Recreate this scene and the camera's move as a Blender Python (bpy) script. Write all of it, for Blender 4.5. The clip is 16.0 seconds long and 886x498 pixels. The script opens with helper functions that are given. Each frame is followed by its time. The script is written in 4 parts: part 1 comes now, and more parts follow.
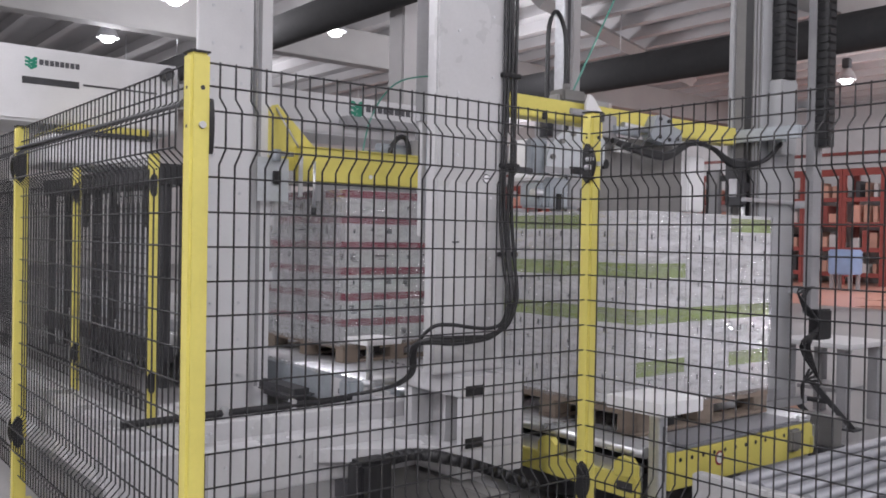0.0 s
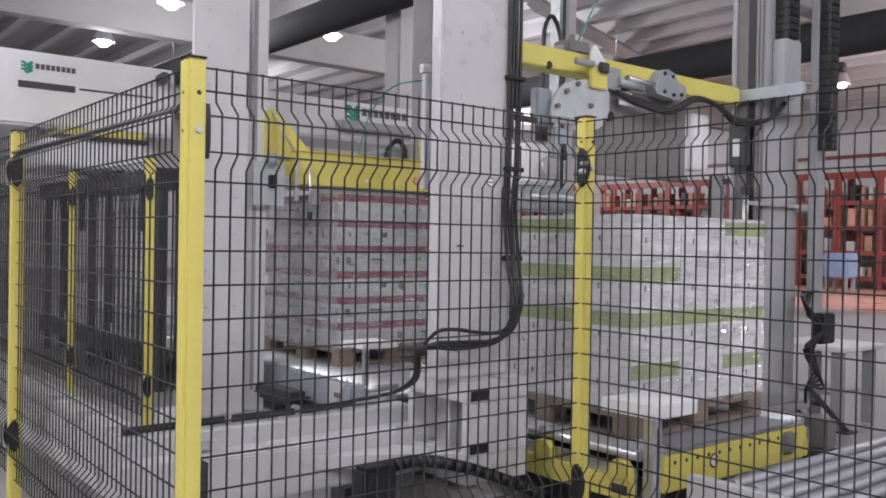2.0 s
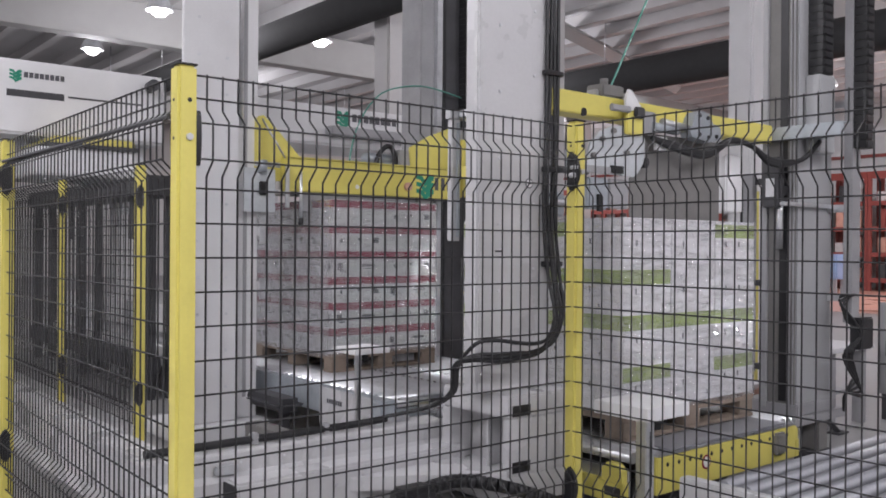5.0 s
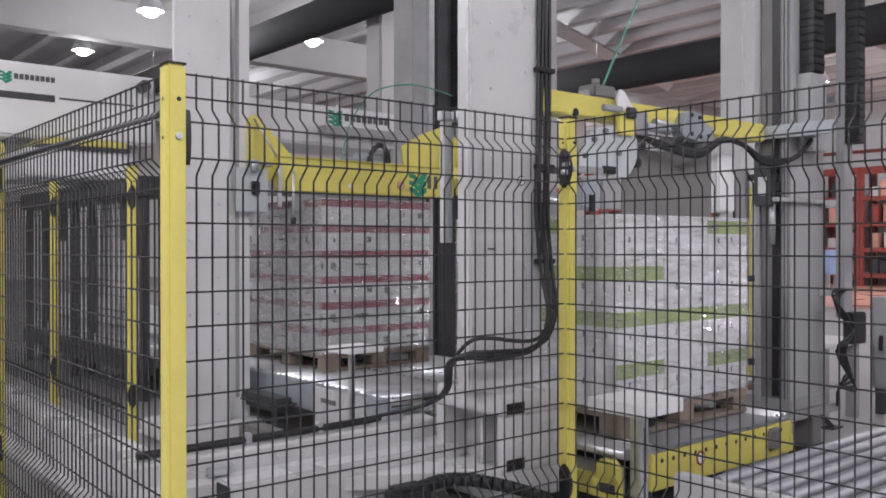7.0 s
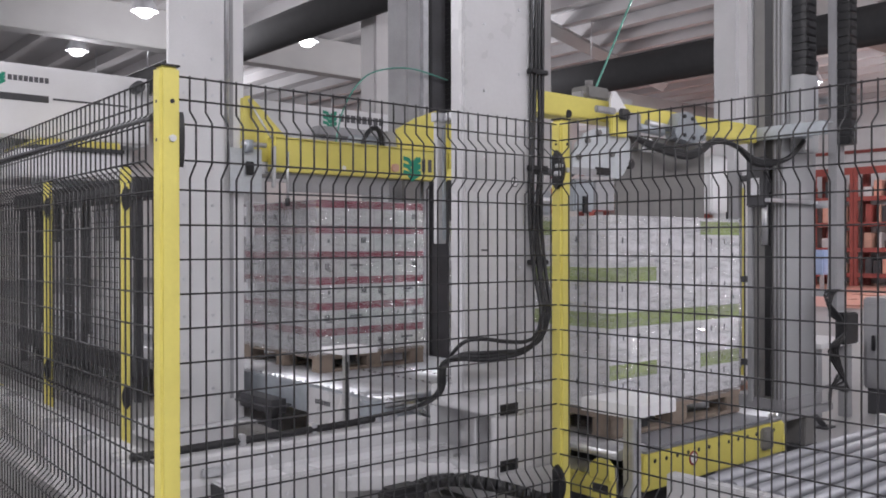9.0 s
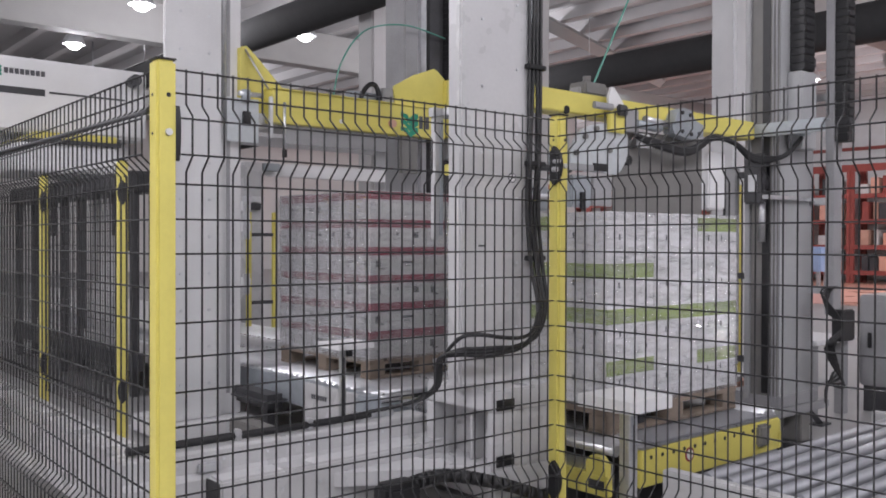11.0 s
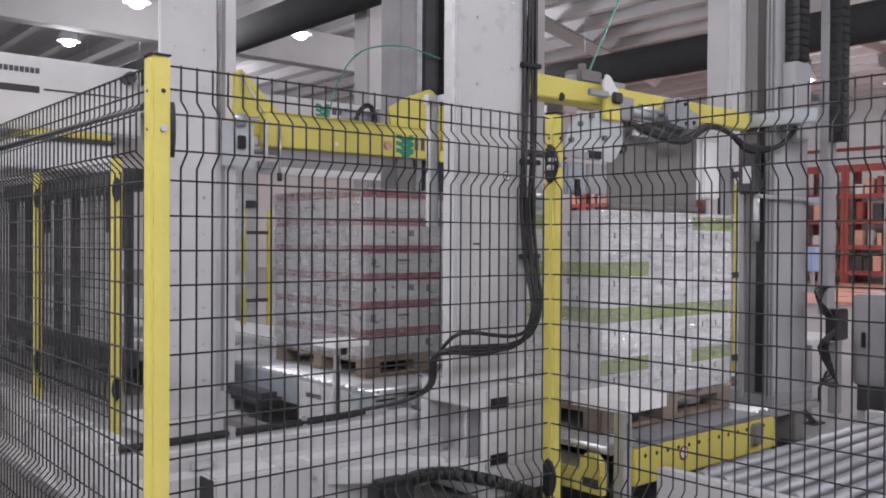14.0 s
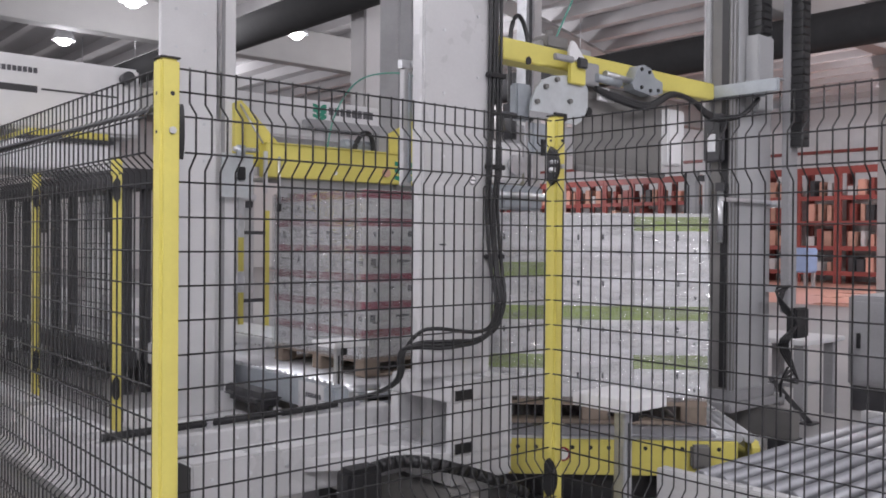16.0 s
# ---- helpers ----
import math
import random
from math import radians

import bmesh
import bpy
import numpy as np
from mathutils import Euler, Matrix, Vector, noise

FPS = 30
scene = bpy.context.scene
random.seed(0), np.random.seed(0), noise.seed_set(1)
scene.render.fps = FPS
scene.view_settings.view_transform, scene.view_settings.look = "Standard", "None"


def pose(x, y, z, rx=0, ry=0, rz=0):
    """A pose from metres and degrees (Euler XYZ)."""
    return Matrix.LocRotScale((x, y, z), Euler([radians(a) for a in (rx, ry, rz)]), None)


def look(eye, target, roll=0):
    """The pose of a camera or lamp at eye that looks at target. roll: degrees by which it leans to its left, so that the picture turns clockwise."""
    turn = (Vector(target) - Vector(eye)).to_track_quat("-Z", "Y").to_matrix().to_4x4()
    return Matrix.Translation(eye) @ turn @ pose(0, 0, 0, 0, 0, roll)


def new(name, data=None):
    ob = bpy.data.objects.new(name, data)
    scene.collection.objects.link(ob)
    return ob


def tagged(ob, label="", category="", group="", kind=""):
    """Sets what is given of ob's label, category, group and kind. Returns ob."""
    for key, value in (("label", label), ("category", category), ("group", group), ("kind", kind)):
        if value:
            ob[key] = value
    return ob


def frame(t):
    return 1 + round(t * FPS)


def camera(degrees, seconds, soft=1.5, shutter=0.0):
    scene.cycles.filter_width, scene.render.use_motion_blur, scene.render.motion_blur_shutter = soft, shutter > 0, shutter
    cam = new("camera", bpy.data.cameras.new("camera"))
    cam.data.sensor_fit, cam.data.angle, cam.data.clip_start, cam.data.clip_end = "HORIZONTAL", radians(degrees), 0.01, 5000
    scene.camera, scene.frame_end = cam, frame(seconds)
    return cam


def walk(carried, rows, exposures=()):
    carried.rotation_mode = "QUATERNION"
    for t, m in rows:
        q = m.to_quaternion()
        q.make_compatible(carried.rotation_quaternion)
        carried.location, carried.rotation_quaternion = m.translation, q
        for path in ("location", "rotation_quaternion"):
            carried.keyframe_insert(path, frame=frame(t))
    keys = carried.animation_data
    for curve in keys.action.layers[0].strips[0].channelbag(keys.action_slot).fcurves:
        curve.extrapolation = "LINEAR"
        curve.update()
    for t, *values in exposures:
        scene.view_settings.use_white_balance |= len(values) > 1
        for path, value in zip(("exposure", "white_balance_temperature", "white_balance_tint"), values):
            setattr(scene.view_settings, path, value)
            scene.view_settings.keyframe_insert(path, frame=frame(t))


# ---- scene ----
cam = camera(53.96, 16.0, soft=1.75)
PATH = [
    (0, look((0.013, 0.020, 1.448), (6.239, 7.844, 1.320), 1.00)),
    (0.5, look((0.008, 0.016, 1.448), (6.243, 7.833, 1.327), 1.13)),
    (1, look((0.003, 0.007, 1.450), (6.246, 7.818, 1.344), 1.06)),
    (1.5, look((0.004, 0.006, 1.451), (6.253, 7.813, 1.351), 0.89)),
    (2, look((0.005, 0.004, 1.449), (6.265, 7.802, 1.363), 0.96)),
    (2.5, look((0.001, 0.004, 1.449), (6.274, 7.791, 1.372), 1.09)),
    (3, look((0.003, 0.005, 1.451), (6.286, 7.785, 1.384), 0.96)),
    (3.5, look((-0.000, 0.000, 1.450), (6.293, 7.771, 1.398), 0.90)),
    (4, look((-0.004, -0.005, 1.450), (6.301, 7.757, 1.410), 0.79)),
    (6.5, look((0.006, 0.001, 1.444), (6.384, 7.703, 1.416), -0.03)),
    (7, look((0.009, -0.001, 1.444), (6.399, 7.691, 1.405), -0.05)),
    (7.5, look((0.009, -0.013, 1.448), (6.408, 7.672, 1.407), -0.29)),
    (8, look((0.008, -0.019, 1.448), (6.416, 7.657, 1.411), -0.27)),
    (8.5, look((0.005, -0.025, 1.446), (6.423, 7.644, 1.418), -0.25)),
    (9, look((0.007, -0.014, 1.449), (6.441, 7.642, 1.412), -0.10)),
    (11.5, look((0.012, -0.008, 1.448), (6.480, 7.619, 1.351), 0.22)),
    (12, look((0.008, -0.008, 1.447), (6.482, 7.613, 1.347), 0.37)),
    (12.5, look((0.008, -0.006, 1.448), (6.491, 7.607, 1.346), 0.37)),
    (13, look((0.008, -0.010, 1.447), (6.500, 7.595, 1.345), 0.35)),
    (13.5, look((0.011, -0.006, 1.447), (6.509, 7.594, 1.345), 0.47)),
    (14, look((0.014, -0.006, 1.444), (6.516, 7.591, 1.344), 0.33)),
    (14.5, look((0.015, 0.000, 1.448), (6.526, 7.589, 1.337), 0.31)),
    (15, look((0.005, -0.009, 1.447), (6.524, 7.574, 1.335), 0.33)),
    (15.5, look((-0.017, -0.011, 1.448), (6.513, 7.562, 1.340), 0.62)),
    (16, look((-0.036, -0.003, 1.449), (6.521, 7.546, 1.350), 0.46)),
]
walk(cam, PATH)

# ---- light: a closed hall with high-bay lamps and a weak added background fill ----
world = bpy.data.worlds.new("hall_air")
world.use_nodes = True
world.node_tree.nodes["Background"].inputs[0].default_value = (0.9, 0.95, 1.0, 1)
world.node_tree.nodes["Background"].inputs[1].default_value = 0.3
scene.world = world
scene.view_settings.exposure = -0.25


def bay_or_fill_light(x, y, z, watts):
    data = bpy.data.lights.new("bay_or_fill_light", "POINT")
    data.shadow_soft_size, data.energy, data.color = 0.26, watts, (0.97, 0.95, 1.015)
    ob = new("bay_or_fill_light", data)
    ob.location = (x, y, z)
    return ob


# ---- materials ----
def mat(name, color, rough=0.5, metal=0.0, var=0.12, scale=6.0, bump=0.05, fine=60.0, coat=0.0, island=0.0):
    m = bpy.data.materials.new(name)
    m.use_nodes = True
    nt = m.node_tree
    b = nt.nodes["Principled BSDF"]
    geo = nt.nodes.new("ShaderNodeTexCoord")
    n1, n2 = nt.nodes.new("ShaderNodeTexNoise"), nt.nodes.new("ShaderNodeTexNoise")
    n1.inputs["Scale"].default_value, n2.inputs["Scale"].default_value = scale, fine
    n1.inputs["Detail"].default_value, n2.inputs["Detail"].default_value = 5, 3
    for n in (n1, n2):
        nt.links.new(geo.outputs["Object"], n.inputs["Vector"])
    ramp = nt.nodes.new("ShaderNodeValToRGB")
    c = color
    ramp.color_ramp.elements[0].position, ramp.color_ramp.elements[1].position = 0.3, 0.7
    ramp.color_ramp.elements[0].color = (c[0] * (1 - var), c[1] * (1 - var), c[2] * (1 - var), 1)
    ramp.color_ramp.elements[1].color = (min(1, c[0] * (1 + var)), min(1, c[1] * (1 + var)), min(1, c[2] * (1 + var)), 1)
    mixv = nt.nodes.new("ShaderNodeMath")
    mixv.operation = "MULTIPLY_ADD"
    nt.links.new(n2.outputs["Fac"], mixv.inputs[0])
    mixv.inputs[1].default_value = 0.3
    sub = nt.nodes.new("ShaderNodeMath")
    sub.operation = "MULTIPLY_ADD"
    nt.links.new(n1.outputs["Fac"], sub.inputs[0])
    sub.inputs[1].default_value, sub.inputs[2].default_value = 0.85, -0.08
    nt.links.new(sub.outputs[0], mixv.inputs[2])
    last = mixv
    if island:
        info = nt.nodes.new("ShaderNodeObjectInfo")
        add = nt.nodes.new("ShaderNodeMath")
        add.operation = "MULTIPLY_ADD"
        nt.links.new(info.outputs["Random"], add.inputs[0])
        add.inputs[1].default_value = island
        nt.links.new(mixv.outputs[0], add.inputs[2])
        last = add
    nt.links.new(last.outputs[0], ramp.inputs[0])
    nt.links.new(ramp.outputs[0], b.inputs["Base Color"])
    rr = nt.nodes.new("ShaderNodeMapRange")
    rr.inputs["To Min"].default_value, rr.inputs["To Max"].default_value = max(0.02, rough - 0.1), min(1, rough + 0.1)
    nt.links.new(n1.outputs["Fac"], rr.inputs["Value"])
    nt.links.new(rr.outputs[0], b.inputs["Roughness"])
    b.inputs["Metallic"].default_value = metal
    b.inputs["Coat Weight"].default_value = coat
    if bump:
        bp = nt.nodes.new("ShaderNodeBump")
        bp.inputs["Strength"].default_value, bp.inputs["Distance"].default_value = bump, 0.01
        nt.links.new(n2.outputs["Fac"], bp.inputs["Height"])
        nt.links.new(bp.outputs[0], b.inputs["Normal"])
    return m


def glow(name, color, power):
    m = bpy.data.materials.new(name)
    m.use_nodes = True
    b = m.node_tree.nodes["Principled BSDF"]
    b.inputs["Base Color"].default_value = (0.9, 0.9, 0.9, 1)
    b.inputs["Emission Color"].default_value = (*color, 1)
    b.inputs["Emission Strength"].default_value = power
    return m


def film_mat(name, thin, thick):
    m = bpy.data.materials.new(name)
    m.use_nodes = True
    nt = m.node_tree
    out = nt.nodes["Material Output"]
    nt.nodes.remove(nt.nodes["Principled BSDF"])
    tr, gl, mx = nt.nodes.new("ShaderNodeBsdfTransparent"), nt.nodes.new("ShaderNodeBsdfGlossy"), nt.nodes.new("ShaderNodeMixShader")
    gl.inputs["Roughness"].default_value = 0.075
    tr.inputs["Color"].default_value = (0.95, 0.96, 0.97, 1)
    co, no, bp = nt.nodes.new("ShaderNodeTexCoord"), nt.nodes.new("ShaderNodeTexNoise"), nt.nodes.new("ShaderNodeBump")
    mp = nt.nodes.new("ShaderNodeMapping")
    mp.inputs["Scale"].default_value = (3.4, 3.4, 17.0)
    no.inputs["Scale"].default_value, no.inputs["Detail"].default_value, no.inputs["Distortion"].default_value = 1.6, 2.5, 1.2
    bp.inputs["Strength"].default_value, bp.inputs["Distance"].default_value = 1.0, 0.22
    nt.links.new(co.outputs["Object"], mp.inputs["Vector"])
    nt.links.new(mp.outputs[0], no.inputs["Vector"])
    nt.links.new(no.outputs["Fac"], bp.inputs["Height"])
    nt.links.new(bp.outputs[0], gl.inputs["Normal"])
    wr = nt.nodes.new("ShaderNodeMapRange")
    wr.inputs["From Min"].default_value, wr.inputs["From Max"].default_value = 0.35, 0.75
    wr.inputs["To Min"].default_value, wr.inputs["To Max"].default_value = 0.10, 0.62
    nt.links.new(no.outputs["Fac"], wr.inputs["Value"])
    nt.links.new(wr.outputs[0], mx.inputs[0])
    df, mh = nt.nodes.new("ShaderNodeBsdfDiffuse"), nt.nodes.new("ShaderNodeMixShader")
    df.inputs["Color"].default_value = (0.55, 0.55, 0.57, 1)
    streak, hz = nt.nodes.new("ShaderNodeTexNoise"), nt.nodes.new("ShaderNodeMapRange")
    turn = nt.nodes.new("ShaderNodeMapping")
    turn.inputs["Rotation"].default_value, turn.inputs["Scale"].default_value = (0.25, 0.2, 0.0), (1.1, 1.1, 7.0)
    streak.inputs["Scale"].default_value, streak.inputs["Detail"].default_value = 2.2, 4.0
    hz.inputs["From Min"].default_value, hz.inputs["From Max"].default_value = 0.3, 0.7
    hz.inputs["To Min"].default_value, hz.inputs["To Max"].default_value = thin, thick
    nt.links.new(co.outputs["Object"], turn.inputs["Vector"])
    nt.links.new(turn.outputs[0], streak.inputs["Vector"])
    nt.links.new(streak.outputs["Fac"], hz.inputs["Value"])
    nt.links.new(hz.outputs[0], mh.inputs[0])
    nt.links.new(tr.outputs[0], mh.inputs[1])
    nt.links.new(df.outputs[0], mh.inputs[2])
    nt.links.new(mh.outputs[0], mx.inputs[1])
    nt.links.new(gl.outputs[0], mx.inputs[2])
    nt.links.new(mx.outputs[0], out.inputs["Surface"])
    return m


M = dict(
    white=mat("white_paint", (0.66, 0.66, 0.67), 0.42, var=0.06, scale=3.0, bump=0.03),
    column=mat("light_grey_paint", (0.35, 0.355, 0.365), 0.42, var=0.07, scale=3.0, bump=0.03),
    portal=mat("off_white_paint", (0.50, 0.50, 0.51), 0.28, var=0.07, scale=3.0, bump=0.03),
    pale=mat("zinc_plate", (0.52, 0.55, 0.57), 0.4, 0.2, var=0.1, scale=9.0),
    white2=mat("white_cover", (0.74, 0.74, 0.75), 0.4, var=0.05, scale=4.0, bump=0.03),
    grey=mat("grey_paint", (0.30, 0.30, 0.31), 0.5, var=0.12, scale=4.0),
    plate=mat("grey_rubber_sheet", (0.17, 0.165, 0.16), 0.6, var=0.12, scale=7.0),
    dark=mat("dark_steel", (0.05, 0.05, 0.055), 0.5, var=0.25, scale=5.0),
    black=mat("black_plastic", (0.014, 0.014, 0.016), 0.45, var=0.3, scale=20.0),
    wire=mat("black_wire", (0.016, 0.016, 0.018), 0.42, var=0.2, scale=30.0, bump=0.0),
    yellow=mat("yellow_paint", (0.65, 0.575, 0.145), 0.42, var=0.07, scale=5.0, bump=0.03),
    steel=mat("galvanised_steel", (0.62, 0.63, 0.65), 0.32, 0.85, var=0.12, scale=14.0),
    roller=mat("roller_steel", (0.32, 0.325, 0.35), 0.5, 0.55, var=0.1, scale=9.0, island=0.2),
    alu=mat("grey_casting", (0.34, 0.37, 0.40), 0.45, 0.3, var=0.12, scale=12.0),
    bright_roller=mat("bright_roller_steel", (0.66, 0.67, 0.69), 0.3, 0.85, var=0.1, scale=9.0, island=0.15),
    wood=mat("pallet_wood", (0.185, 0.148, 0.118), 0.8, var=0.28, scale=5.0, bump=0.3, fine=30.0, island=0.25),
    carton=mat("white_carton", (0.70, 0.69, 0.70), 0.6, var=0.05, scale=4.0, bump=0.04, island=0.2),
    carton2=mat("white_carton_matt", (0.52, 0.51, 0.51), 0.55, var=0.06, scale=4.0, bump=0.04, island=0.2),
    red=mat("red_print", (0.235, 0.006, 0.034), 0.5, var=0.12, scale=8.0),
    lime=mat("lime_print", (0.29, 0.38, 0.10), 0.5, var=0.12, scale=8.0),
    ink=mat("dark_print", (0.08, 0.08, 0.09), 0.6, var=0.1, scale=10.0, bump=0.0),
    floor=mat("sealed_concrete", (0.32, 0.315, 0.315), 0.42, var=0.14, scale=0.8, bump=0.06, fine=25.0),
    orange=mat("orange_floor_coating", (0.66, 0.36, 0.28), 0.3, var=0.1, scale=0.6),
    concrete=mat("precast_concrete", (0.44, 0.43, 0.43), 0.75, var=0.08, scale=1.2, bump=0.1),
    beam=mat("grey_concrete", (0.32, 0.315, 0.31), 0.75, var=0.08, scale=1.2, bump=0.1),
    roof=mat("roof_sheet", (0.50, 0.49, 0.495), 0.6, var=0.08, scale=0.7),
    wallw=mat("hall_wall_panel", (0.68, 0.67, 0.66), 0.6, var=0.06, scale=0.5),
    duct=mat("black_air_duct", (0.016, 0.016, 0.017), 0.95, var=0.25, scale=2.0, bump=0.15, fine=8.0),
    rack=mat("red_rack_paint", (0.27, 0.065, 0.055), 0.45, var=0.15, scale=3.0),
    goods=mat("brown_carton", (0.44, 0.26, 0.20), 0.7, var=0.25, scale=2.0, island=0.3),
    green=mat("logo_green", (0.015, 0.24, 0.15), 0.45, var=0.08, scale=9.0, bump=0.0),
    blue=mat("blue_plastic", (0.25, 0.36, 0.55), 0.5, var=0.1, scale=3.0),
    hose=mat("green_strap", (0.08, 0.28, 0.22), 0.35, var=0.08, scale=9.0, bump=0.0),
    lamp=glow("lamp_glass", (1.0, 0.98, 1.0), 14.0),
    film=film_mat("stretch_film", 0.04, 0.27),
    film_thick=film_mat("stretch_film_layers", 0.13, 0.30),
)

# ---- mesh helpers ----
BASE = {}


def thing(name, loc, label, category, group="", kind=""):
    ob = new(name)
    ob.empty_display_size = 0.1
    ob.location = loc
    BASE[ob] = Vector(loc)
    return tagged(ob, label, category, group, kind)


def part(name, bm, material, parent=None, label=""):
    """Links bm, made in world coordinates, as one mesh under parent."""
    me = bpy.data.meshes.new(name)
    origin = BASE[parent] if parent else Vector((0, 0, 0))
    bm.transform(Matrix.Translation(-origin))
    bmesh.ops.recalc_face_normals(bm, faces=bm.faces)
    bm.to_mesh(me)
    bm.free()
    for m in material if isinstance(material, (list, tuple)) else [material]:
        me.materials.append(M[m])
    ob = new(name, me)
    BASE[ob] = origin
    if parent:
        ob.parent = parent
    return tagged(ob, label) if label else ob


def struct(name, bm, material, label, category):
    return tagged(part(name, bm, material), label, category, kind="structure")


def box(bm, x0, x1, y0, y1, z0, z1, bev=0.0, mi=0):
    vs = [bm.verts.new((x, y, z)) for x in (x0, x1) for y in (y0, y1) for z in (z0, z1)]
    fs = [bm.faces.new([vs[i] for i in q]) for q in ((0, 1, 3, 2), (4, 6, 7, 5), (0, 4, 5, 1), (2, 3, 7, 6), (0, 2, 6, 4), (1, 5, 7, 3))]
    for f in fs:
        f.material_index = mi
    if bev:
        es = list({e for f in fs for e in f.edges})
        bmesh.ops.bevel(bm, geom=es, offset=bev, segments=2, affect="EDGES")
    return bm


def B(*a, **k):
    return box(bmesh.new(), *a, **k)


def tube(bm, pts, r, n=8, caps=True):
    pts = [Vector(p) for p in pts]
    rings = []
    for i, p in enumerate(pts):
        d = (pts[min(i + 1, len(pts) - 1)] - pts[max(i - 1, 0)]).normalized()
        a = d.cross(Vector((0, 0, 1)) if abs(d.z) < 0.9 else Vector((1, 0, 0))).normalized()
        b = d.cross(a)
        rings.append([bm.verts.new(p + r * (math.cos(2 * math.pi * k / n) * a + math.sin(2 * math.pi * k / n) * b)) for k in range(n)])
    for r0, r1 in zip(rings, rings[1:]):
        for k in range(n):
            f = bm.faces.new((r0[k], r0[(k + 1) % n], r1[(k + 1) % n], r1[k]))
            f.smooth = n > 5
    if caps:
        bm.faces.new(rings[0][::-1])
        bm.faces.new(rings[-1])
    return bm


def smooth_path(pts, steps=6):
    pts = [Vector(p) for p in pts]
    out = []
    for i in range(len(pts) - 1):
        p0, p1, p2, p3 = pts[max(i - 1, 0)], pts[i], pts[i + 1], pts[min(i + 2, len(pts) - 1)]
        for s in range(steps):
            t = s / steps
            out.append(0.5 * (2 * p1 + (p2 - p0) * t + (2 * p0 - 5 * p1 + 4 * p2 - p3) * t * t + (3 * p1 - p0 - 3 * p2 + p3) * t ** 3))
    return out + [pts[-1]]


def prism(bm, outline, axis, a, b, mi=0):
    """Extrudes a flat outline along axis 'x', 'y' or 'z' from a to b."""
    def put(u, v, w):
        return {"x": (w, u, v), "y": (u, w, v), "z": (u, v, w)}[axis]
    lo = [bm.verts.new(put(u, v, a)) for u, v in outline]
    hi = [bm.verts.new(put(u, v, b)) for u, v in outline]
    fs = [bm.faces.new(lo), bm.faces.new(hi[::-1])]
    for i in range(len(lo)):
        j = (i + 1) % len(lo)
        fs.append(bm.faces.new((lo[i], hi[i], hi[j], lo[j])))
    for f in fs:
        f.material_index = mi
    return bm


# ---- hall ----
HX0, HX1, HY0, HY1, HZ = -6.0, 34.0, -8.0, 40.0, 7.2
struct("floor", B(HX0, HX1, HY0, HY1, -0.2, 0), "floor", "smooth sealed grey concrete hall floor", "floor")
struct("floor_coating", B(20.0, HX1 - 0.4, -6.0, 36.0, 0.0, 0.004), "orange", "glossy orange coated floor area before the racks", "floor")
struct("wall_east", B(HX1, HX1 + 0.3, HY0, HY1, 0, HZ), "white", "pale panelled hall wall", "wall")
struct("wall_west", B(HX0 - 0.3, HX0, HY0, HY1, 0, HZ), "wallw", "pale panelled hall wall", "wall")
struct("wall_north", B(HX0, HX1, HY1, HY1 + 0.3, 0, HZ), "wallw", "pale panelled hall wall", "wall")
struct("wall_south", B(HX0, HX1, HY0 - 0.3, HY0, 0, HZ), "wallw", "pale panelled hall wall", "wall")
bm = bmesh.new()
box(bm, HX0, HX1, HY0, HY1, HZ, HZ + 0.2)
for i in range(34):
    x = HX0 + 0.6 + i * 1.2
    box(bm, x, x + 0.22, HY0, HY1, HZ - 0.28, HZ)
struct("ceiling", bm, "roof", "pale ribbed sheet roof of the hall", "ceiling")
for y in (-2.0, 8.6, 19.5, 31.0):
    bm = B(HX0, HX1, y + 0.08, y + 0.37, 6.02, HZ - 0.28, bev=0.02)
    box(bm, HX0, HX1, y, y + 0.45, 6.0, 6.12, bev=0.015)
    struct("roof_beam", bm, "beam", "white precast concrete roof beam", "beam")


struct("roof_brace", tube(bmesh.new(), [(13.5, 13.75, 6.72), (24.0, 17.3, 6.72)], 0.2, 4), "beam", "pale slanting roof brace", "beam")


def pillar(x, y, w):
    p = thing("hall_pillar", (x, y, 0), "white square precast concrete hall pillar", "pillar", "hall pillars", "structure")
    part("shaft", B(x - w / 2, x + w / 2, y - w / 2, y + w / 2, 0.0, 6.0, bev=0.03), "white" if w < 0.3 and x < 8.5 else "concrete", p)
    part("corbel", B(x - w / 2 - 0.12, x + w / 2 + 0.12, y - w / 2 - 0.12, y + w / 2 + 0.12, 5.7, 6.0, bev=0.02), "concrete", p)
    return p


for x, y, w in ((8.14, 4.98, 0.29), (8.72, 8.24, 0.2), (9.1, 12.6, 0.45), (22.0, 8.8, 0.5), (22.0, 19.6, 0.5), (15.0, 19.6, 0.5)):
    pillar(x, y, w)


def duct(x, y0, y1, z, r):
    d = thing("air_duct", (x, (y0 + y1) / 2, z), "round black air duct hanging under the roof", "duct", "air ducts")
    part("pipe", tube(bmesh.new(), [(x, y0 + (y1 - y0) * i / 12, z) for i in range(13)], r, 20), "duct", d)
    for i in range(12):
        y = y0 + 0.5 + (y1 - y0 - 1) * i / 11
        part("hanger", tube(bmesh.new(), [(x, y, z + r - 0.01), (x, y, HZ)], 0.015, 6), "steel", d)


duct(8.55, -6, 38, 5.66, 0.32)
duct(16.6, -6, 38, 5.55, 0.38)


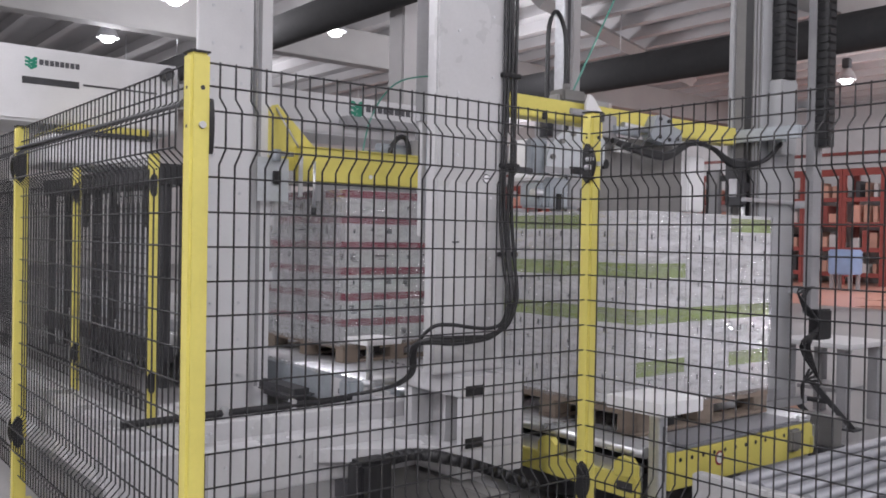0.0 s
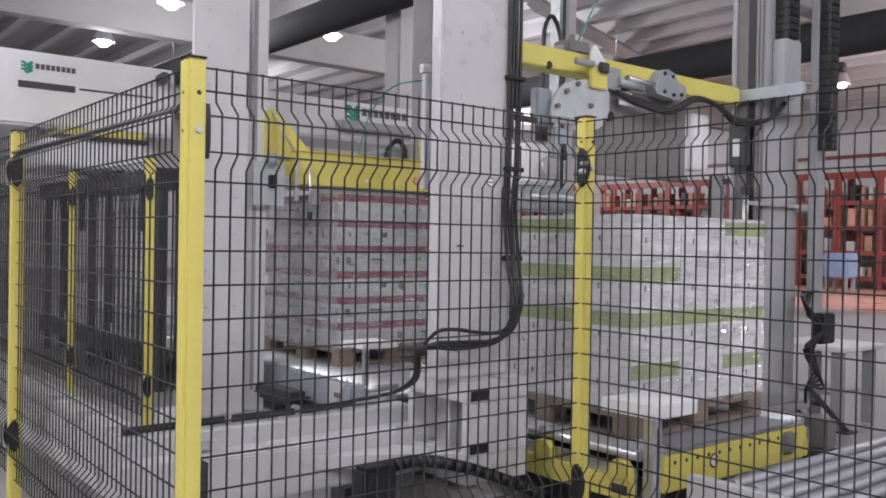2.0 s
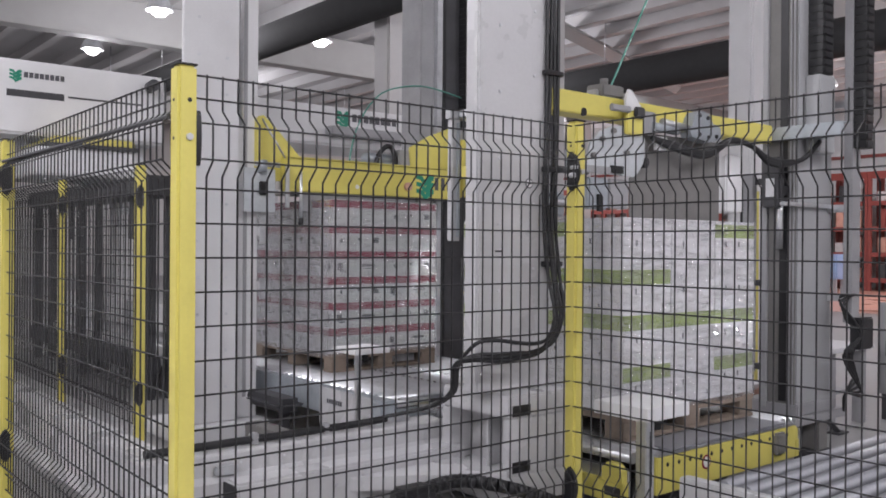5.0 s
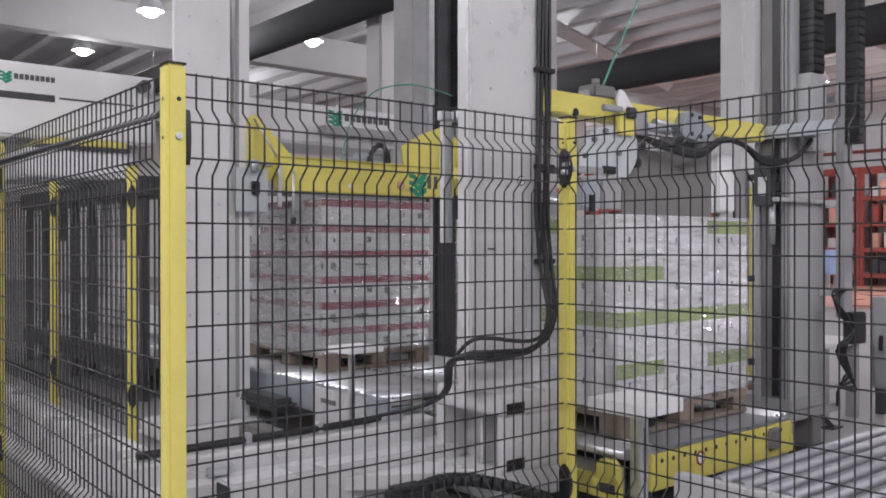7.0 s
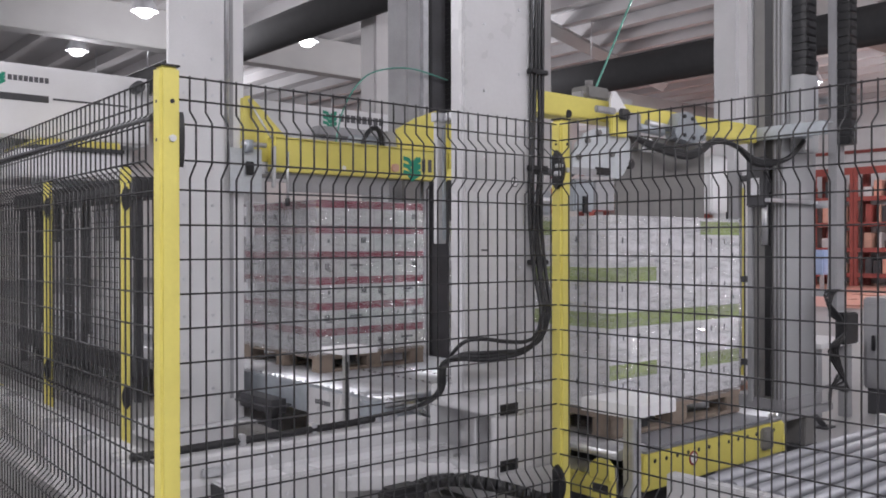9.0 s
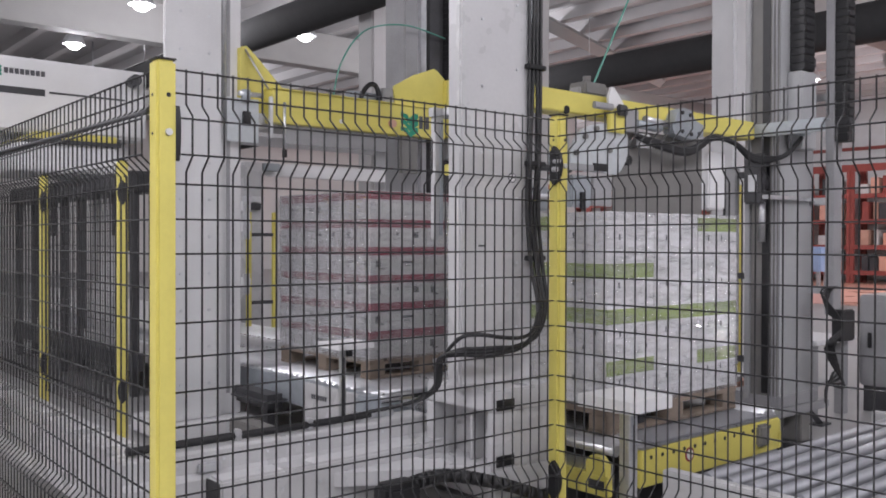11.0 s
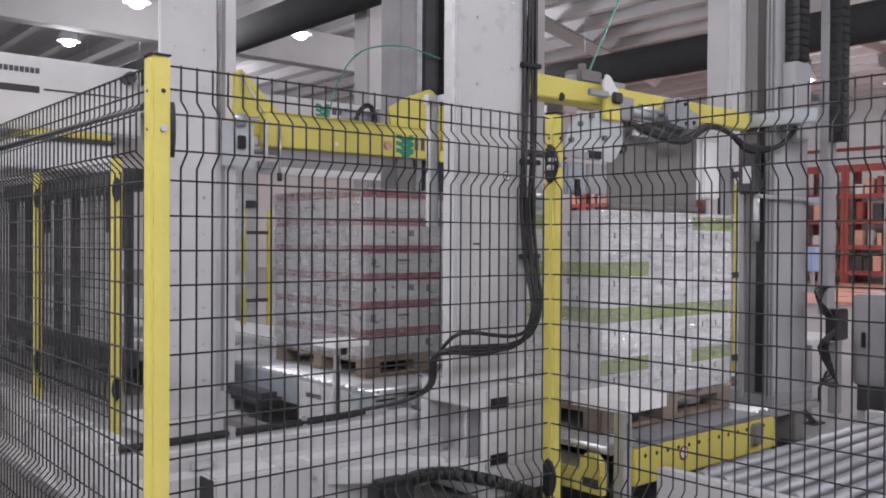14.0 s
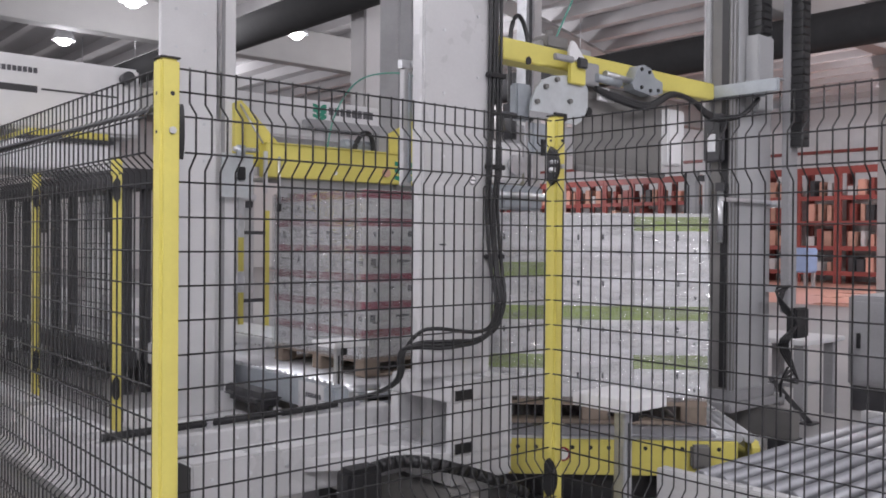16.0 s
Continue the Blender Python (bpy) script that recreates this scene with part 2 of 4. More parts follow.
def bay_lamp(x, y, z, lit=True):
    p = thing("bay_lamp", (x, y, z), "round high-bay lamp with a metal reflector, switched on" if lit else "round high-bay lamp with a metal reflector, switched off", "lamp", "hall lamps")
    bm = bmesh.new()
    prof = [(0.06, 0.34), (0.12, 0.30), (0.2, 0.16), (0.26, 0.0)]
    rings = [[bm.verts.new((x + r * math.cos(a * math.pi / 10), y + r * math.sin(a * math.pi / 10), z + h)) for a in range(20)] for r, h in prof]
    for r0, r1 in zip(rings, rings[1:]):
        for k in range(20):
            bm.faces.new((r0[k], r0[(k + 1) % 20], r1[(k + 1) % 20], r1[k])).smooth = True
    bm.faces.new(rings[0])
    part("reflector", bm, "steel", p)
    part("ballast", B(x - 0.1, x + 0.1, y - 0.1, y + 0.1, z + 0.341, z + 0.6, bev=0.02), "dark", p)
    part("rod", tube(bmesh.new(), [(x, y, z + 0.6), (x, y, HZ)], 0.012, 6), "steel", p)
    bm = bmesh.new()
    prof = [(0.17, 0.03), (0.16, -0.03), (0.13, -0.075), (0.08, -0.105), (0.02, -0.115)]
    rings = [[bm.verts.new((x + r * math.cos(a * math.pi / 10), y + r * math.sin(a * math.pi / 10), z + h)) for a in range(20)] for r, h in prof]
    for r0, r1 in zip(rings, rings[1:]):
        for k in range(20):
            bm.faces.new((r1[k], r1[(k + 1) % 20], r0[(k + 1) % 20], r0[k])).smooth = True
    bm.faces.new(rings[-1][::-1])
    bm.faces.new(rings[0])
    part("lens", bm, "lamp" if lit else "white2", p, "domed glass lens")
    return p


LAMP_W = 262
LAMPS = [(6.45, 16.63, 6.0), (6.54, 21.0, 6.0), (10.18, 16.78, 6.0), (23.7, 12.0, 6.0), (26.0, 10.6, 6.0)]
for x, y, z in LAMPS:
    bay_lamp(x, y, z)
bay_lamp(11.2, 15.7, 6.1, False)
bay_lamp(17.9, 11.1, 5.2, False)
# extra unseen lamps, added overhead and behind the camera to brighten the cell
for x, y, k in ((-2.5, -3.5, 1.9), (3.0, -3.5, 1.8), (-2.5, 2.5, 1.9), (0.4, -2.6, 1.25), (-0.8, 6.2, 1.4), (-2.8, 11.0, 1.6), (7.8, -1.0, 1.0), (12.6, 5.5, 0.9), (12.0, 9.6, 1.2)):
    bay_lamp(x, y, 6.1)
    bay_or_fill_light(x, y, 5.72, LAMP_W * k)
# extra lamps added deeper in the hall, the strongest to brighten the racks
for x, y, k in ((7.6, 17.0, 0.7), (14.6, 16.2, 1.2), (25.2, 28.2, 4.5), (12.0, 27.0, 1.5), (25.0, 8.0, 4.6), (27.0, 2.0, 4), (20.0, 3.0, 0.7)):
    bay_lamp(x, y, 6.1)
    bay_or_fill_light(x, y, 5.72, LAMP_W * k)
for x, y, z in LAMPS:
    bay_or_fill_light(x, y, z - 0.4, LAMP_W * (0.6 if x < 9 else 0.25))


# ---- racks far behind ----
def rack(x, y, w, h):
    r = thing("storage_rack", (x, y, 0), "red steel pallet rack filled with brown cartons", "rack", "racks along the wall")
    for yy in (y - w / 2, y + w / 2 - 0.12):
        for xx in (x, x + 1.0):
            part("upright", B(xx, xx + 0.1, yy, yy + 0.12, 0, h), "rack", r)
    n = 4
    for k in range(n):
        z = 0.3 + k * (h - 0.6) / n
        part("crossbeam", B(x - 0.02, x + 0.08, y - w / 2 + 0.12, y + w / 2 - 0.12, z, z + 0.16), "rack", r)
        part("shelf", B(x + 0.08, x + 1.08, y - w / 2 + 0.12, y + w / 2 - 0.12, z + 0.06, z + 0.12), "dark", r)
        for j in range(3):
            a = y - w / 2 + 0.25 + j * (w - 0.5) / 3
            part("stored_carton", B(x + 0.1, x + 0.95, a, a + (w - 0.5) / 3 - random.uniform(0.03, 0.2), z + 0.12, z + 0.12 + random.uniform(0.35, 0.7), bev=0.01), random.choice(["goods", "goods", "goods", "orange", "rack", "dark", "carton2"]), r)
    part("header", B(x - 0.03, x + 0.1, y - w / 2, y + w / 2, h - 0.25, h), "rack", r)


for i in range(26):
    rack(31.0, -3.0 + i * 1.5, 1.48, 4.2)
struct("cladding_rail", B(HX1 - 0.12, HX1 - 0.002, HY0, HY1, 5.0, 5.12), "rack", "thin red rail along the pale hall wall", "rail")


# ---- guard fence ----
ROWS_Z = [1.984, 1.912, 1.828, 1.716, 1.627] + [1.516 - 0.1095 * i for i in range(9)] + [0.529, 0.429, 0.32, 0.24, 0.16]
FOLD = [(1.992, 0), (1.88, 0), (1.839, 1), (1.713, 1), (1.667, 0), (0.486, 0), (0.437, 1), (0.31, 1), (0.268, 0), (0.15, 0)]
BULGE = 0.048


def out_at(z):
    for (za, a), (zb, b) in zip(FOLD, FOLD[1:]):
        if za >= z >= zb:
            return a + (b - a) * (za - z) / (za - zb)
    return 0


def fence_post(fence, x, y, sides, h=2.015, bulge=0.034):
    """A yellow post; sides: where its panels are clamped."""
    s = 0.032
    p = part("post", B(x - s, x + s, y - s, y + s, 0.01, h - 0.006, bev=0.009), "yellow", fence, "yellow square steel post")
    part("cap", B(x - s - 0.001, x + s + 0.001, y - s - 0.001, y + s + 0.001, h - 0.006, h, bev=0.002), "black", p, "black plastic end cap")
    part("foot_plate", B(x - 0.08, x + 0.08, y - 0.08, y + 0.08, 0, 0.01), "yellow", p)
    for z in (h - 0.115, h - 0.235):
        part("bolt_hole", tube(bmesh.new(), [(x + 0.006, y - s - 0.0015, z), (x + 0.006, y - s + 0.004, z)], 0.0075, 10), "black", p)
        part("bolt_hole", tube(bmesh.new(), [(x - s - 0.0015, y, z), (x - s + 0.004, y, z)], 0.0055, 10), "black", p)
    part("bolt", tube(bmesh.new(), [(x + 0.005, y - s - 0.009, 1.785), (x + 0.005, y - s + 0.002, 1.785)], 0.0115, 8), "steel", p, "zinc bolt head")
    for z in (1.785, 0.39):
        for dx, dy in sides:
            clamp(p, x, y, dx, dy, z, bulge)
    return p


def clamp(p, x, y, dx, dy, z, bulge):
    """A black clamp on the side (dx, dy) of a post, its back rounded towards the outside of the cell."""
    bm = bmesh.new()
    prof = [(-0.012 - bulge * math.sin(math.pi * i / 12) ** 0.6, (i - 6) * 0.0145) for i in range(13)] + [(0.008, 0.06), (0.008, -0.06)]
    if dx:
        prism(bm, [(y + u, z + v) for u, v in prof], "x", *sorted((x + dx * 0.032, x + dx * 0.05)))
    else:
        prism(bm, [(x + u, z + v) for u, v in prof], "y", *sorted((y + dy * 0.032, y + dy * 0.05)))
    part("clamp", bm, "black", p, "black plastic panel clamp")


def fence_panel(fence, a, b, pitch=0.0537, first=0.03, r=0.0034):
    """Welded mesh with two V-folds from plan point a to b, folded out to the right of that direction."""
    a, b = Vector(a), Vector(b)
    run = (b - a).length
    u = (b - a) / run
    out = Vector((u.y, -u.x))

    def put(d, o, z):
        p = a + u * d + out * o
        return (p.x, p.y, z)
    w0 = part("upright_wire", tube(bmesh.new(), [put(first, BULGE * o, z) for z, o in FOLD], r, 6), "wire", fence)
    for i in range(1, int((run - first) / pitch) + 1):
        o = new("upright_wire", w0.data)
        o.parent = fence
        o.location = (u.x * i * pitch, u.y * i * pitch, 0)
    for z in ROWS_Z:
        o = BULGE * out_at(z) + 2 * r
        part("cross_wire", tube(bmesh.new(), [put(0, o, z), put(run, o, z)], r, 6), "wire", fence)


P1, P2, P0 = (1.0985, 2.63), (2.919, 2.63), (1.128, 5.0)
fence = thing("guard_fence", (1.1, 2.6, 0), "black wire mesh guard fence with yellow steel posts", "fence", "guard fences")
fence_post(fence, *P1, [(1, 0), (0, 1)], bulge=0.012)
corner = fence_post(fence, *P2, [(-1, 0)], bulge=0.046)
fence_post(fence, *P0, [(0, -1), (0, 1)], h=1.998)
part("clamp_bolt", tube(bmesh.new(), [(2.855, 2.60, 1.80), (2.855, 2.565, 1.80)], 0.009, 8), "steel", corner, "zinc clamp bolt")
part("clamp_bolt", tube(bmesh.new(), [(2.85, 2.60, 1.765), (2.85, 2.575, 1.765)], 0.012, 8), "steel", corner)
part("cable_conduit", tube(bmesh.new(), smooth_path([(1.068, 2.67, 1.852), (1.08, 3.8, 1.862), (1.097, 4.96, 1.875)]), 0.0085, 8), "dark", fence, "dark grey conduit tied to the mesh")
fence_post(fence, 2.958, 0.35, [(0, 1)])
fence_post(fence, 1.158, 7.4, [(0, -1), (1, 0)])
fence_panel(fence, (1.135, 2.6303), (2.868, 2.6173), first=0.0403)
fence_panel(fence, (2.8777, 2.592), (2.92, 0.388), 0.0523, 0.0453)
fence_panel(fence, (1.126, 4.966), (1.1, 2.664))
fence_panel(fence, (1.156, 7.366), (1.13, 5.034))
INX, INY = 2.25, (6.14, 8.0, 9.9, 11.8)
inner = thing("guard_fence", (INX, 6.35, 0), "black wire mesh guard fence with yellow posts along the infeed", "fence", "guard fences")
prev = None
for y in INY:
    fence_post(inner, INX, y, [(0, -1)])
    if prev:
        fence_panel(inner, (INX, y - 0.04), (INX, prev + 0.04))
    prev = y


# ---- roller conveyors ----
def conveyor(name, x0, x1, y0, y1, ztop, label, pitch=0.1, legs=True, side="white", r=0.031, steel="roller"):
    c = thing(name, ((x0 + x1) / 2, (y0 + y1) / 2, 0), label, "conveyor", "pallet conveyors")
    for x in (x0, x1 - 0.07):
        part("side_frame", B(x, x + 0.07, y0, y1, ztop - 0.2, ztop - 0.012, bev=0.006), side, c)
    part("end_frame", B(x0 + 0.07, x1 - 0.07, y0, y0 + 0.04, ztop - 0.19, ztop - 0.09), side, c)
    part("under_tray", B(x0 + 0.072, x1 - 0.072, y0 + 0.045, y1 - 0.01, ztop - 0.185, ztop - 0.165), "dark", c)
    n = int((y1 - y0 - 0.06) / pitch)
    rm = None
    for i in range(n):
        y = y0 + 0.07 + i * pitch
        if rm is None:
            rm = part("roller", tube(bmesh.new(), [(x0 + 0.075, y, ztop - r), (x1 - 0.075, y, ztop - r)], r, 14), steel, c)
        else:
            o = new("roller", rm.data)
            o.parent, o.location = c, (0, i * pitch, 0)
    if legs:
        for x in (x0 + 0.02, x1 - 0.1):
            for y in (y0 + 0.15, y1 - 0.25):
                part("leg", B(x, x + 0.08, y, y + 0.08, 0.012, ztop - 0.2), side, c)
                part("foot", B(x - 0.03, x + 0.11, y - 0.03, y + 0.11, 0, 0.012), "steel", c)
    return c


RED_Z = 0.475
conveyor("roller_conveyor", 3.22, 4.95, 4.55, 7.35, RED_Z, "grey roller conveyor with steel rollers under the red-banded load", pitch=0.075, side="alu", steel="bright_roller")
infeed = conveyor("roller_conveyor", 3.22, 4.95, 7.4, 12.5, RED_Z, "infeed roller conveyor with steel rollers", legs=True, steel="bright_roller")
# added white band on posts, in place of the light reflected off the rollers
part("side_guard", B(3.30, 3.335, 7.6, 12.4, 0.58, 0.85, bev=0.008), "white2", infeed, "white band standing for light reflected by the rollers")
for y in (7.7, 9.2, 10.7, 12.2):
    part("guard_post", B(3.25, 3.299, y, y + 0.06, 0.464, 0.84), "steel", infeed)
conveyor("outfeed_conveyor", 3.31, 5.5, -0.6, 2.35, 0.43, "wide outfeed roller conveyor with pale steel rollers", pitch=0.108, r=0.033, side="portal")

# gearmotor beside the conveyor; its dark box stands in for the shadow there
g = thing("gearmotor", (3.0, 5.6, 0.0), "gearmotor beside the roller conveyor, coloured dark for the shadow there", "motor")
part("motor_cover", B(2.98, 3.19, 5.42, 5.98, 0.26, 0.36, bev=0.045), "dark", g)
part("motor_end", tube(bmesh.new(), [(3.09, 5.981, 0.31), (3.09, 6.1, 0.31)], 0.045, 14), "dark", g)
part("bracket", B(3.1, 3.16, 5.6, 5.66, 0.012, 0.259), "dark", g)
part("foot", B(3.05, 3.2, 5.55, 5.71, 0.0, 0.012), "dark", g)
sc = thing("side_cover", (3.21, 4.9, 0.35), "pale sheet cover on the conveyor side with dark lettering bars", "cover")
part("sheet", B(3.205, 3.2195, 4.56, 5.27, 0.20, 0.462, bev=0.004), "portal", sc)
bm = bmesh.new()
for k in range(7):
    box(bm, 3.2025, 3.2048, 4.98 + k * 0.028, 5.0 + k * 0.028, 0.36, 0.392)
part("lettering", bm, "ink", sc, "dark lettering bars")


# ---- pallets and loads ----
def pallet_parts(load, cx, cy, z, w, d):
    """Wooden pallet, w along x, d along y, with its boards and blocks."""
    p = part("pallet", B(cx - w / 2, cx + w / 2, cy - d / 2, cy + d / 2, z + 0.1, z + 0.122), "wood", load, "weathered wooden pallet")
    for i in range(7):
        x0 = cx - w / 2 + i * (w - 0.12) / 6
        part("deck_board", B(x0, x0 + 0.12, cy - d / 2, cy + d / 2, z + 0.1225, z + 0.144, bev=0.003), "wood", p)
    for y0 in (cy - d / 2, cy - 0.06, cy + d / 2 - 0.12):
        part("skid_board", B(cx - w / 2, cx + w / 2, y0, y0 + 0.12, z + 0.0, z + 0.022, bev=0.003), "wood", p)
        for x0 in (cx - w / 2, cx - 0.07, cx + w / 2 - 0.14):
            part("block", B(x0 + 0.002, x0 + 0.138, y0 + 0.002, y0 + 0.118, z + 0.0225, z + 0.0995, bev=0.004), "wood", p)
    return p


def carton_mesh(name, w, d, h, band, z0, z1, marks, sides=range(8)):
    """A carton with a printed band between z0 and z1 and dark print bars; base centre at the origin."""
    bm = bmesh.new()
    cuts = [0, z0, z1, h] if band else [0, h]
    x, y = w / 2 - 0.002, d / 2 - 0.002
    c = 0.004
    ring = [(-x + c, -y), (x - c, -y), (x, -y + c), (x, y - c), (x - c, y), (-x + c, y), (-x, y - c), (-x, -y + c)]
    loops = [[bm.verts.new((px, py, zz)) for px, py in ring] for zz in cuts]
    for k, (a, b) in enumerate(zip(loops, loops[1:])):
        for i in range(8):
            f = bm.faces.new((a[i], a[(i + 1) % 8], b[(i + 1) % 8], b[i]))
            f.material_index = 1 if band and k == 1 and i in sides else 0
    bm.faces.new(loops[-1])
    bm.faces.new(loops[0][::-1])
    for side, u0, v0, uw, vh in marks:
        e = 0.0012
        if side in (0, 2):
            yy = -y - e if side == 0 else y + e
            box(bm, u0, u0 + uw, min(yy, -y if side == 0 else y), max(yy, -y if side == 0 else y), v0, v0 + vh, mi=2)
        else:
            xx = -x - e if side == 1 else x + e
            box(bm, min(xx, -x if side == 1 else x), max(xx, -x if side == 1 else x), u0, u0 + uw, v0, v0 + vh, mi=2)
    bmesh.ops.recalc_face_normals(bm, faces=bm.faces)
    me = bpy.data.meshes.new(name)
    bm.to_mesh(me)
    bm.free()
    return me


def film_shell(load, cx, cy, w, d, z0, z1):
    """Loose stretch film round the load, slightly uneven."""
    rng = random.Random(5)
    bm = bmesh.new()
    nz, loops = 14, []
    per = []
    for i in range(14):
        per.append((-w / 2 + w * i / 14, -d / 2))
    for i in range(14):
        per.append((w / 2, -d / 2 + d * i / 14))
    for i in range(14):
        per.append((w / 2 - w * i / 14, d / 2))
    for i in range(14):
        per.append((-w / 2, d / 2 - d * i / 14))
    for k in range(nz + 1):
        z = z0 + (z1 - z0) * k / nz
        lp = []
        for x, y in per:
            o = 1.006 + rng.uniform(0, 0.008)
            lp.append(bm.verts.new((cx + x * o, cy + y * o, z + rng.uniform(-0.006, 0.006))))
        loops.append(lp)
    n = len(per)
    for a, b in zip(loops, loops[1:]):
        for i in range(n):
            bm.faces.new((a[i], a[(i + 1) % n], b[(i + 1) % n], b[i]))
    ob = part("stretch_film", bm, "film", load, "clear glossy stretch film")
    ob.visible_shadow = False
    return ob


RED_C = (4.07, 6.30)
RED_W, RED_D = 1.02, 1.24
red_load = thing("pallet_load", (RED_C[0], RED_C[1], RED_Z), "film-wrapped white cartons with dark red bands on wooden pallet", "pallet load", "wrapped pallet loads")
pallet_parts(red_load, *RED_C, RED_Z, RED_W, RED_D)
w, d, h = RED_W / 2, RED_D / 3, 0.197
marks_a = [(0, -0.21, 0.05, 0.045, 0.05), (0, -0.19, 0.035, 0.05, 0.012), (0, 0.02, 0.075, 0.12, 0.018), (0, 0.05, 0.055, 0.05, 0.006), (1, -0.17, 0.05, 0.045, 0.05), (1, 0.0, 0.075, 0.10, 0.018), (1, 0.14, 0.06, 0.012, 0.03)]
marks_b = [(0, -0.18, 0.06, 0.02, 0.03), (0, -0.02, 0.08, 0.02, 0.02), (0, 0.13, 0.06, 0.05, 0.045), (1, -0.12, 0.06, 0.012, 0.03), (1, 0.04, 0.05, 0.045, 0.05), (1, 0.12, 0.07, 0.06, 0.016)]
red_a = carton_mesh("carton", w, d, h, True, 0.134, 0.192, marks_a)
red_b = carton_mesh("carton", w, d, h, True, 0.134, 0.192, marks_b)
for me in (red_a, red_b):
    for m in ("carton2", "red", "ink"):
        me.materials.append(M[m])
rng = random.Random(3)
for k in range(6):
    for i in range(2):
        for j in range(3):
            o = new("carton", red_a if (i + j + k) % 2 else red_b)
            o.parent = red_load
            o.location = ((i - 0.5) * w + rng.uniform(-0.004, 0.004), (j - 1) * d + rng.uniform(-0.004, 0.004), 0.145 + k * (h + 0.001))
            o.rotation_euler = (0, 0, math.pi if (i + 2 * j + k) % 5 == 0 else 0)
film_shell(red_load, *RED_C, RED_W, RED_D, RED_Z + 0.13, RED_Z + 0.145 + 6 * 0.198)

# loose overlapping film layers on the side towards the fence
rng = random.Random(8)
bm = bmesh.new()
grid = [[bm.verts.new((RED_C[0] - RED_W / 2 - 0.022 - rng.uniform(0, 0.01), RED_C[1] - RED_D / 2 + 0.0 + RED_D * i / 12, RED_Z + 0.12 + 1.21 * k / 14 + rng.uniform(-0.01, 0.01))) for i in range(13)] for k in range(15)]
for a, b in zip(grid, grid[1:]):
    for i in range(12):
        bm.faces.new((a[i], b[i], b[i + 1], a[i + 1]))
ob = part("film_tail", bm, "film_thick", red_load, "cloudy overlapping film layers")
ob.visible_shadow = False

GRN_Z = 0.48
GRN_C = (4.04, 3.37)
GRN_W, GRN_D = 1.18, 1.22
GRN_X = GRN_C[0] - 0.03   # the load sits a little off the turntable axis


# turntable
tt = thing("turntable", (GRN_C[0], GRN_C[1], 0), "yellow-sided pallet turntable with steel rollers", "turntable")
tx0, tx1, ty0, ty1 = GRN_C[0] - 0.67, GRN_C[0] + 0.71, GRN_C[1] - 0.82, GRN_C[1] + 0.93
for y in (ty0, ty1 - 0.05):
    bm = B(tx0 + 0.05, tx1 - 0.05, y, y + 0.05, 0.265, 0.446, bev=0.005)
    s = part("side_plate", bm, "yellow" if y == ty0 else "alu", tt, "yellow side plate with bolt holes")
    for i in range(13):
        x = tx0 + 0.13 + i * 0.092
        part("bolt_hole", tube(bmesh.new(), [(x, y - 0.002, 0.405), (x, y + 0.052, 0.405)], 0.011, 8), "black", s)
    part("bearing_block", B(GRN_C[0] + 0.42, GRN_C[0] + 0.52, y - 0.03, y + 0.08, 0.31, 0.43, bev=0.012), "plate", s)
    part("sticker", tube(bmesh.new(), [(GRN_C[0] - 0.22, y - 0.003, 0.37), (GRN_C[0] - 0.22, y - 0.0005, 0.37)], 0.037, 20), "red", s, "round red-edged warning sticker")
    part("sticker_ring", tube(bmesh.new(), [(GRN_C[0] - 0.22, y - 0.005, 0.37), (GRN_C[0] - 0.22, y - 0.0032, 0.37)], 0.027, 16), "white2", s)
for x in (GRN_C[0] - 0.80, GRN_C[0] + 0.76):
    part("end_plate", B(x, x + 0.04, ty0 + 0.055, ty1 - 0.4, 0.24, 0.34, bev=0.005), "yellow", tt)
    part("end_beam", B(x + 0.042, x + 0.06, ty0 + 0.06, ty1 - 0.06, 0.262, 0.40, bev=0.004), "bright_roller", tt)
    for y, w in ((ty0 + 0.06, 0.12), (GRN_C[1] - 0.25, 0.12)):
        bm = bmesh.new()
        prism(bm, [(y, 0.341), (y, 0.40), (y + 0.03, 0.43), (y + w - 0.03, 0.43), (y + w, 0.40), (y + w, 0.341)], "x", x - 0.01, x + 0.03)
        part("tab", bm, "yellow", tt, "yellow rounded tab")
    part("end_slot", B(x - 0.002, x + 0.01, ty0 + 0.075, ty0 + 0.17, 0.27, 0.315), "dark", tt)
RP = 0.0585
for short in (False, True):
    rm = None
    for i in range(26):
        if (3 < i < 22) != short:
            continue
        x = GRN_C[0] - 0.73 + i * RP
        if rm is None:
            cut = 0.23 if short else 0.055
            rm = part("roller", tube(bmesh.new(), [(x, ty0 + cut, GRN_Z - 0.028), (x, ty1 - cut, GRN_Z - 0.028)], 0.0275, 14), "bright_roller", tt)
            first = i
        else:
            o = new("roller", rm.data)
            o.parent, o.location = tt, ((i - first) * RP, 0, 0)
for y in (ty0 + 0.003, ty1 - 0.223):
    part("cover_plate", B(tx0 + 0.16, tx1 - 0.16, y, y + 0.22, GRN_Z - 0.018, GRN_Z - 0.006, bev=0.002), "roller", tt, "flat grey cover plate beside the rollers")
part("deck_edge", B(tx0 + 0.06, tx1 - 0.06, ty0 - 0.001, ty0 + 0.054, 0.447, GRN_Z - 0.02, bev=0.003), "steel", tt)
part("deck_edge", B(tx0 + 0.06, tx1 - 0.06, ty1 - 0.054, ty1 + 0.001, 0.447, GRN_Z - 0.02, bev=0.003), "steel", tt)
part("bed", tube(bmesh.new(), [(*GRN_C, 0.1), (*GRN_C, 0.26)], 0.68, 32), "dark", tt)
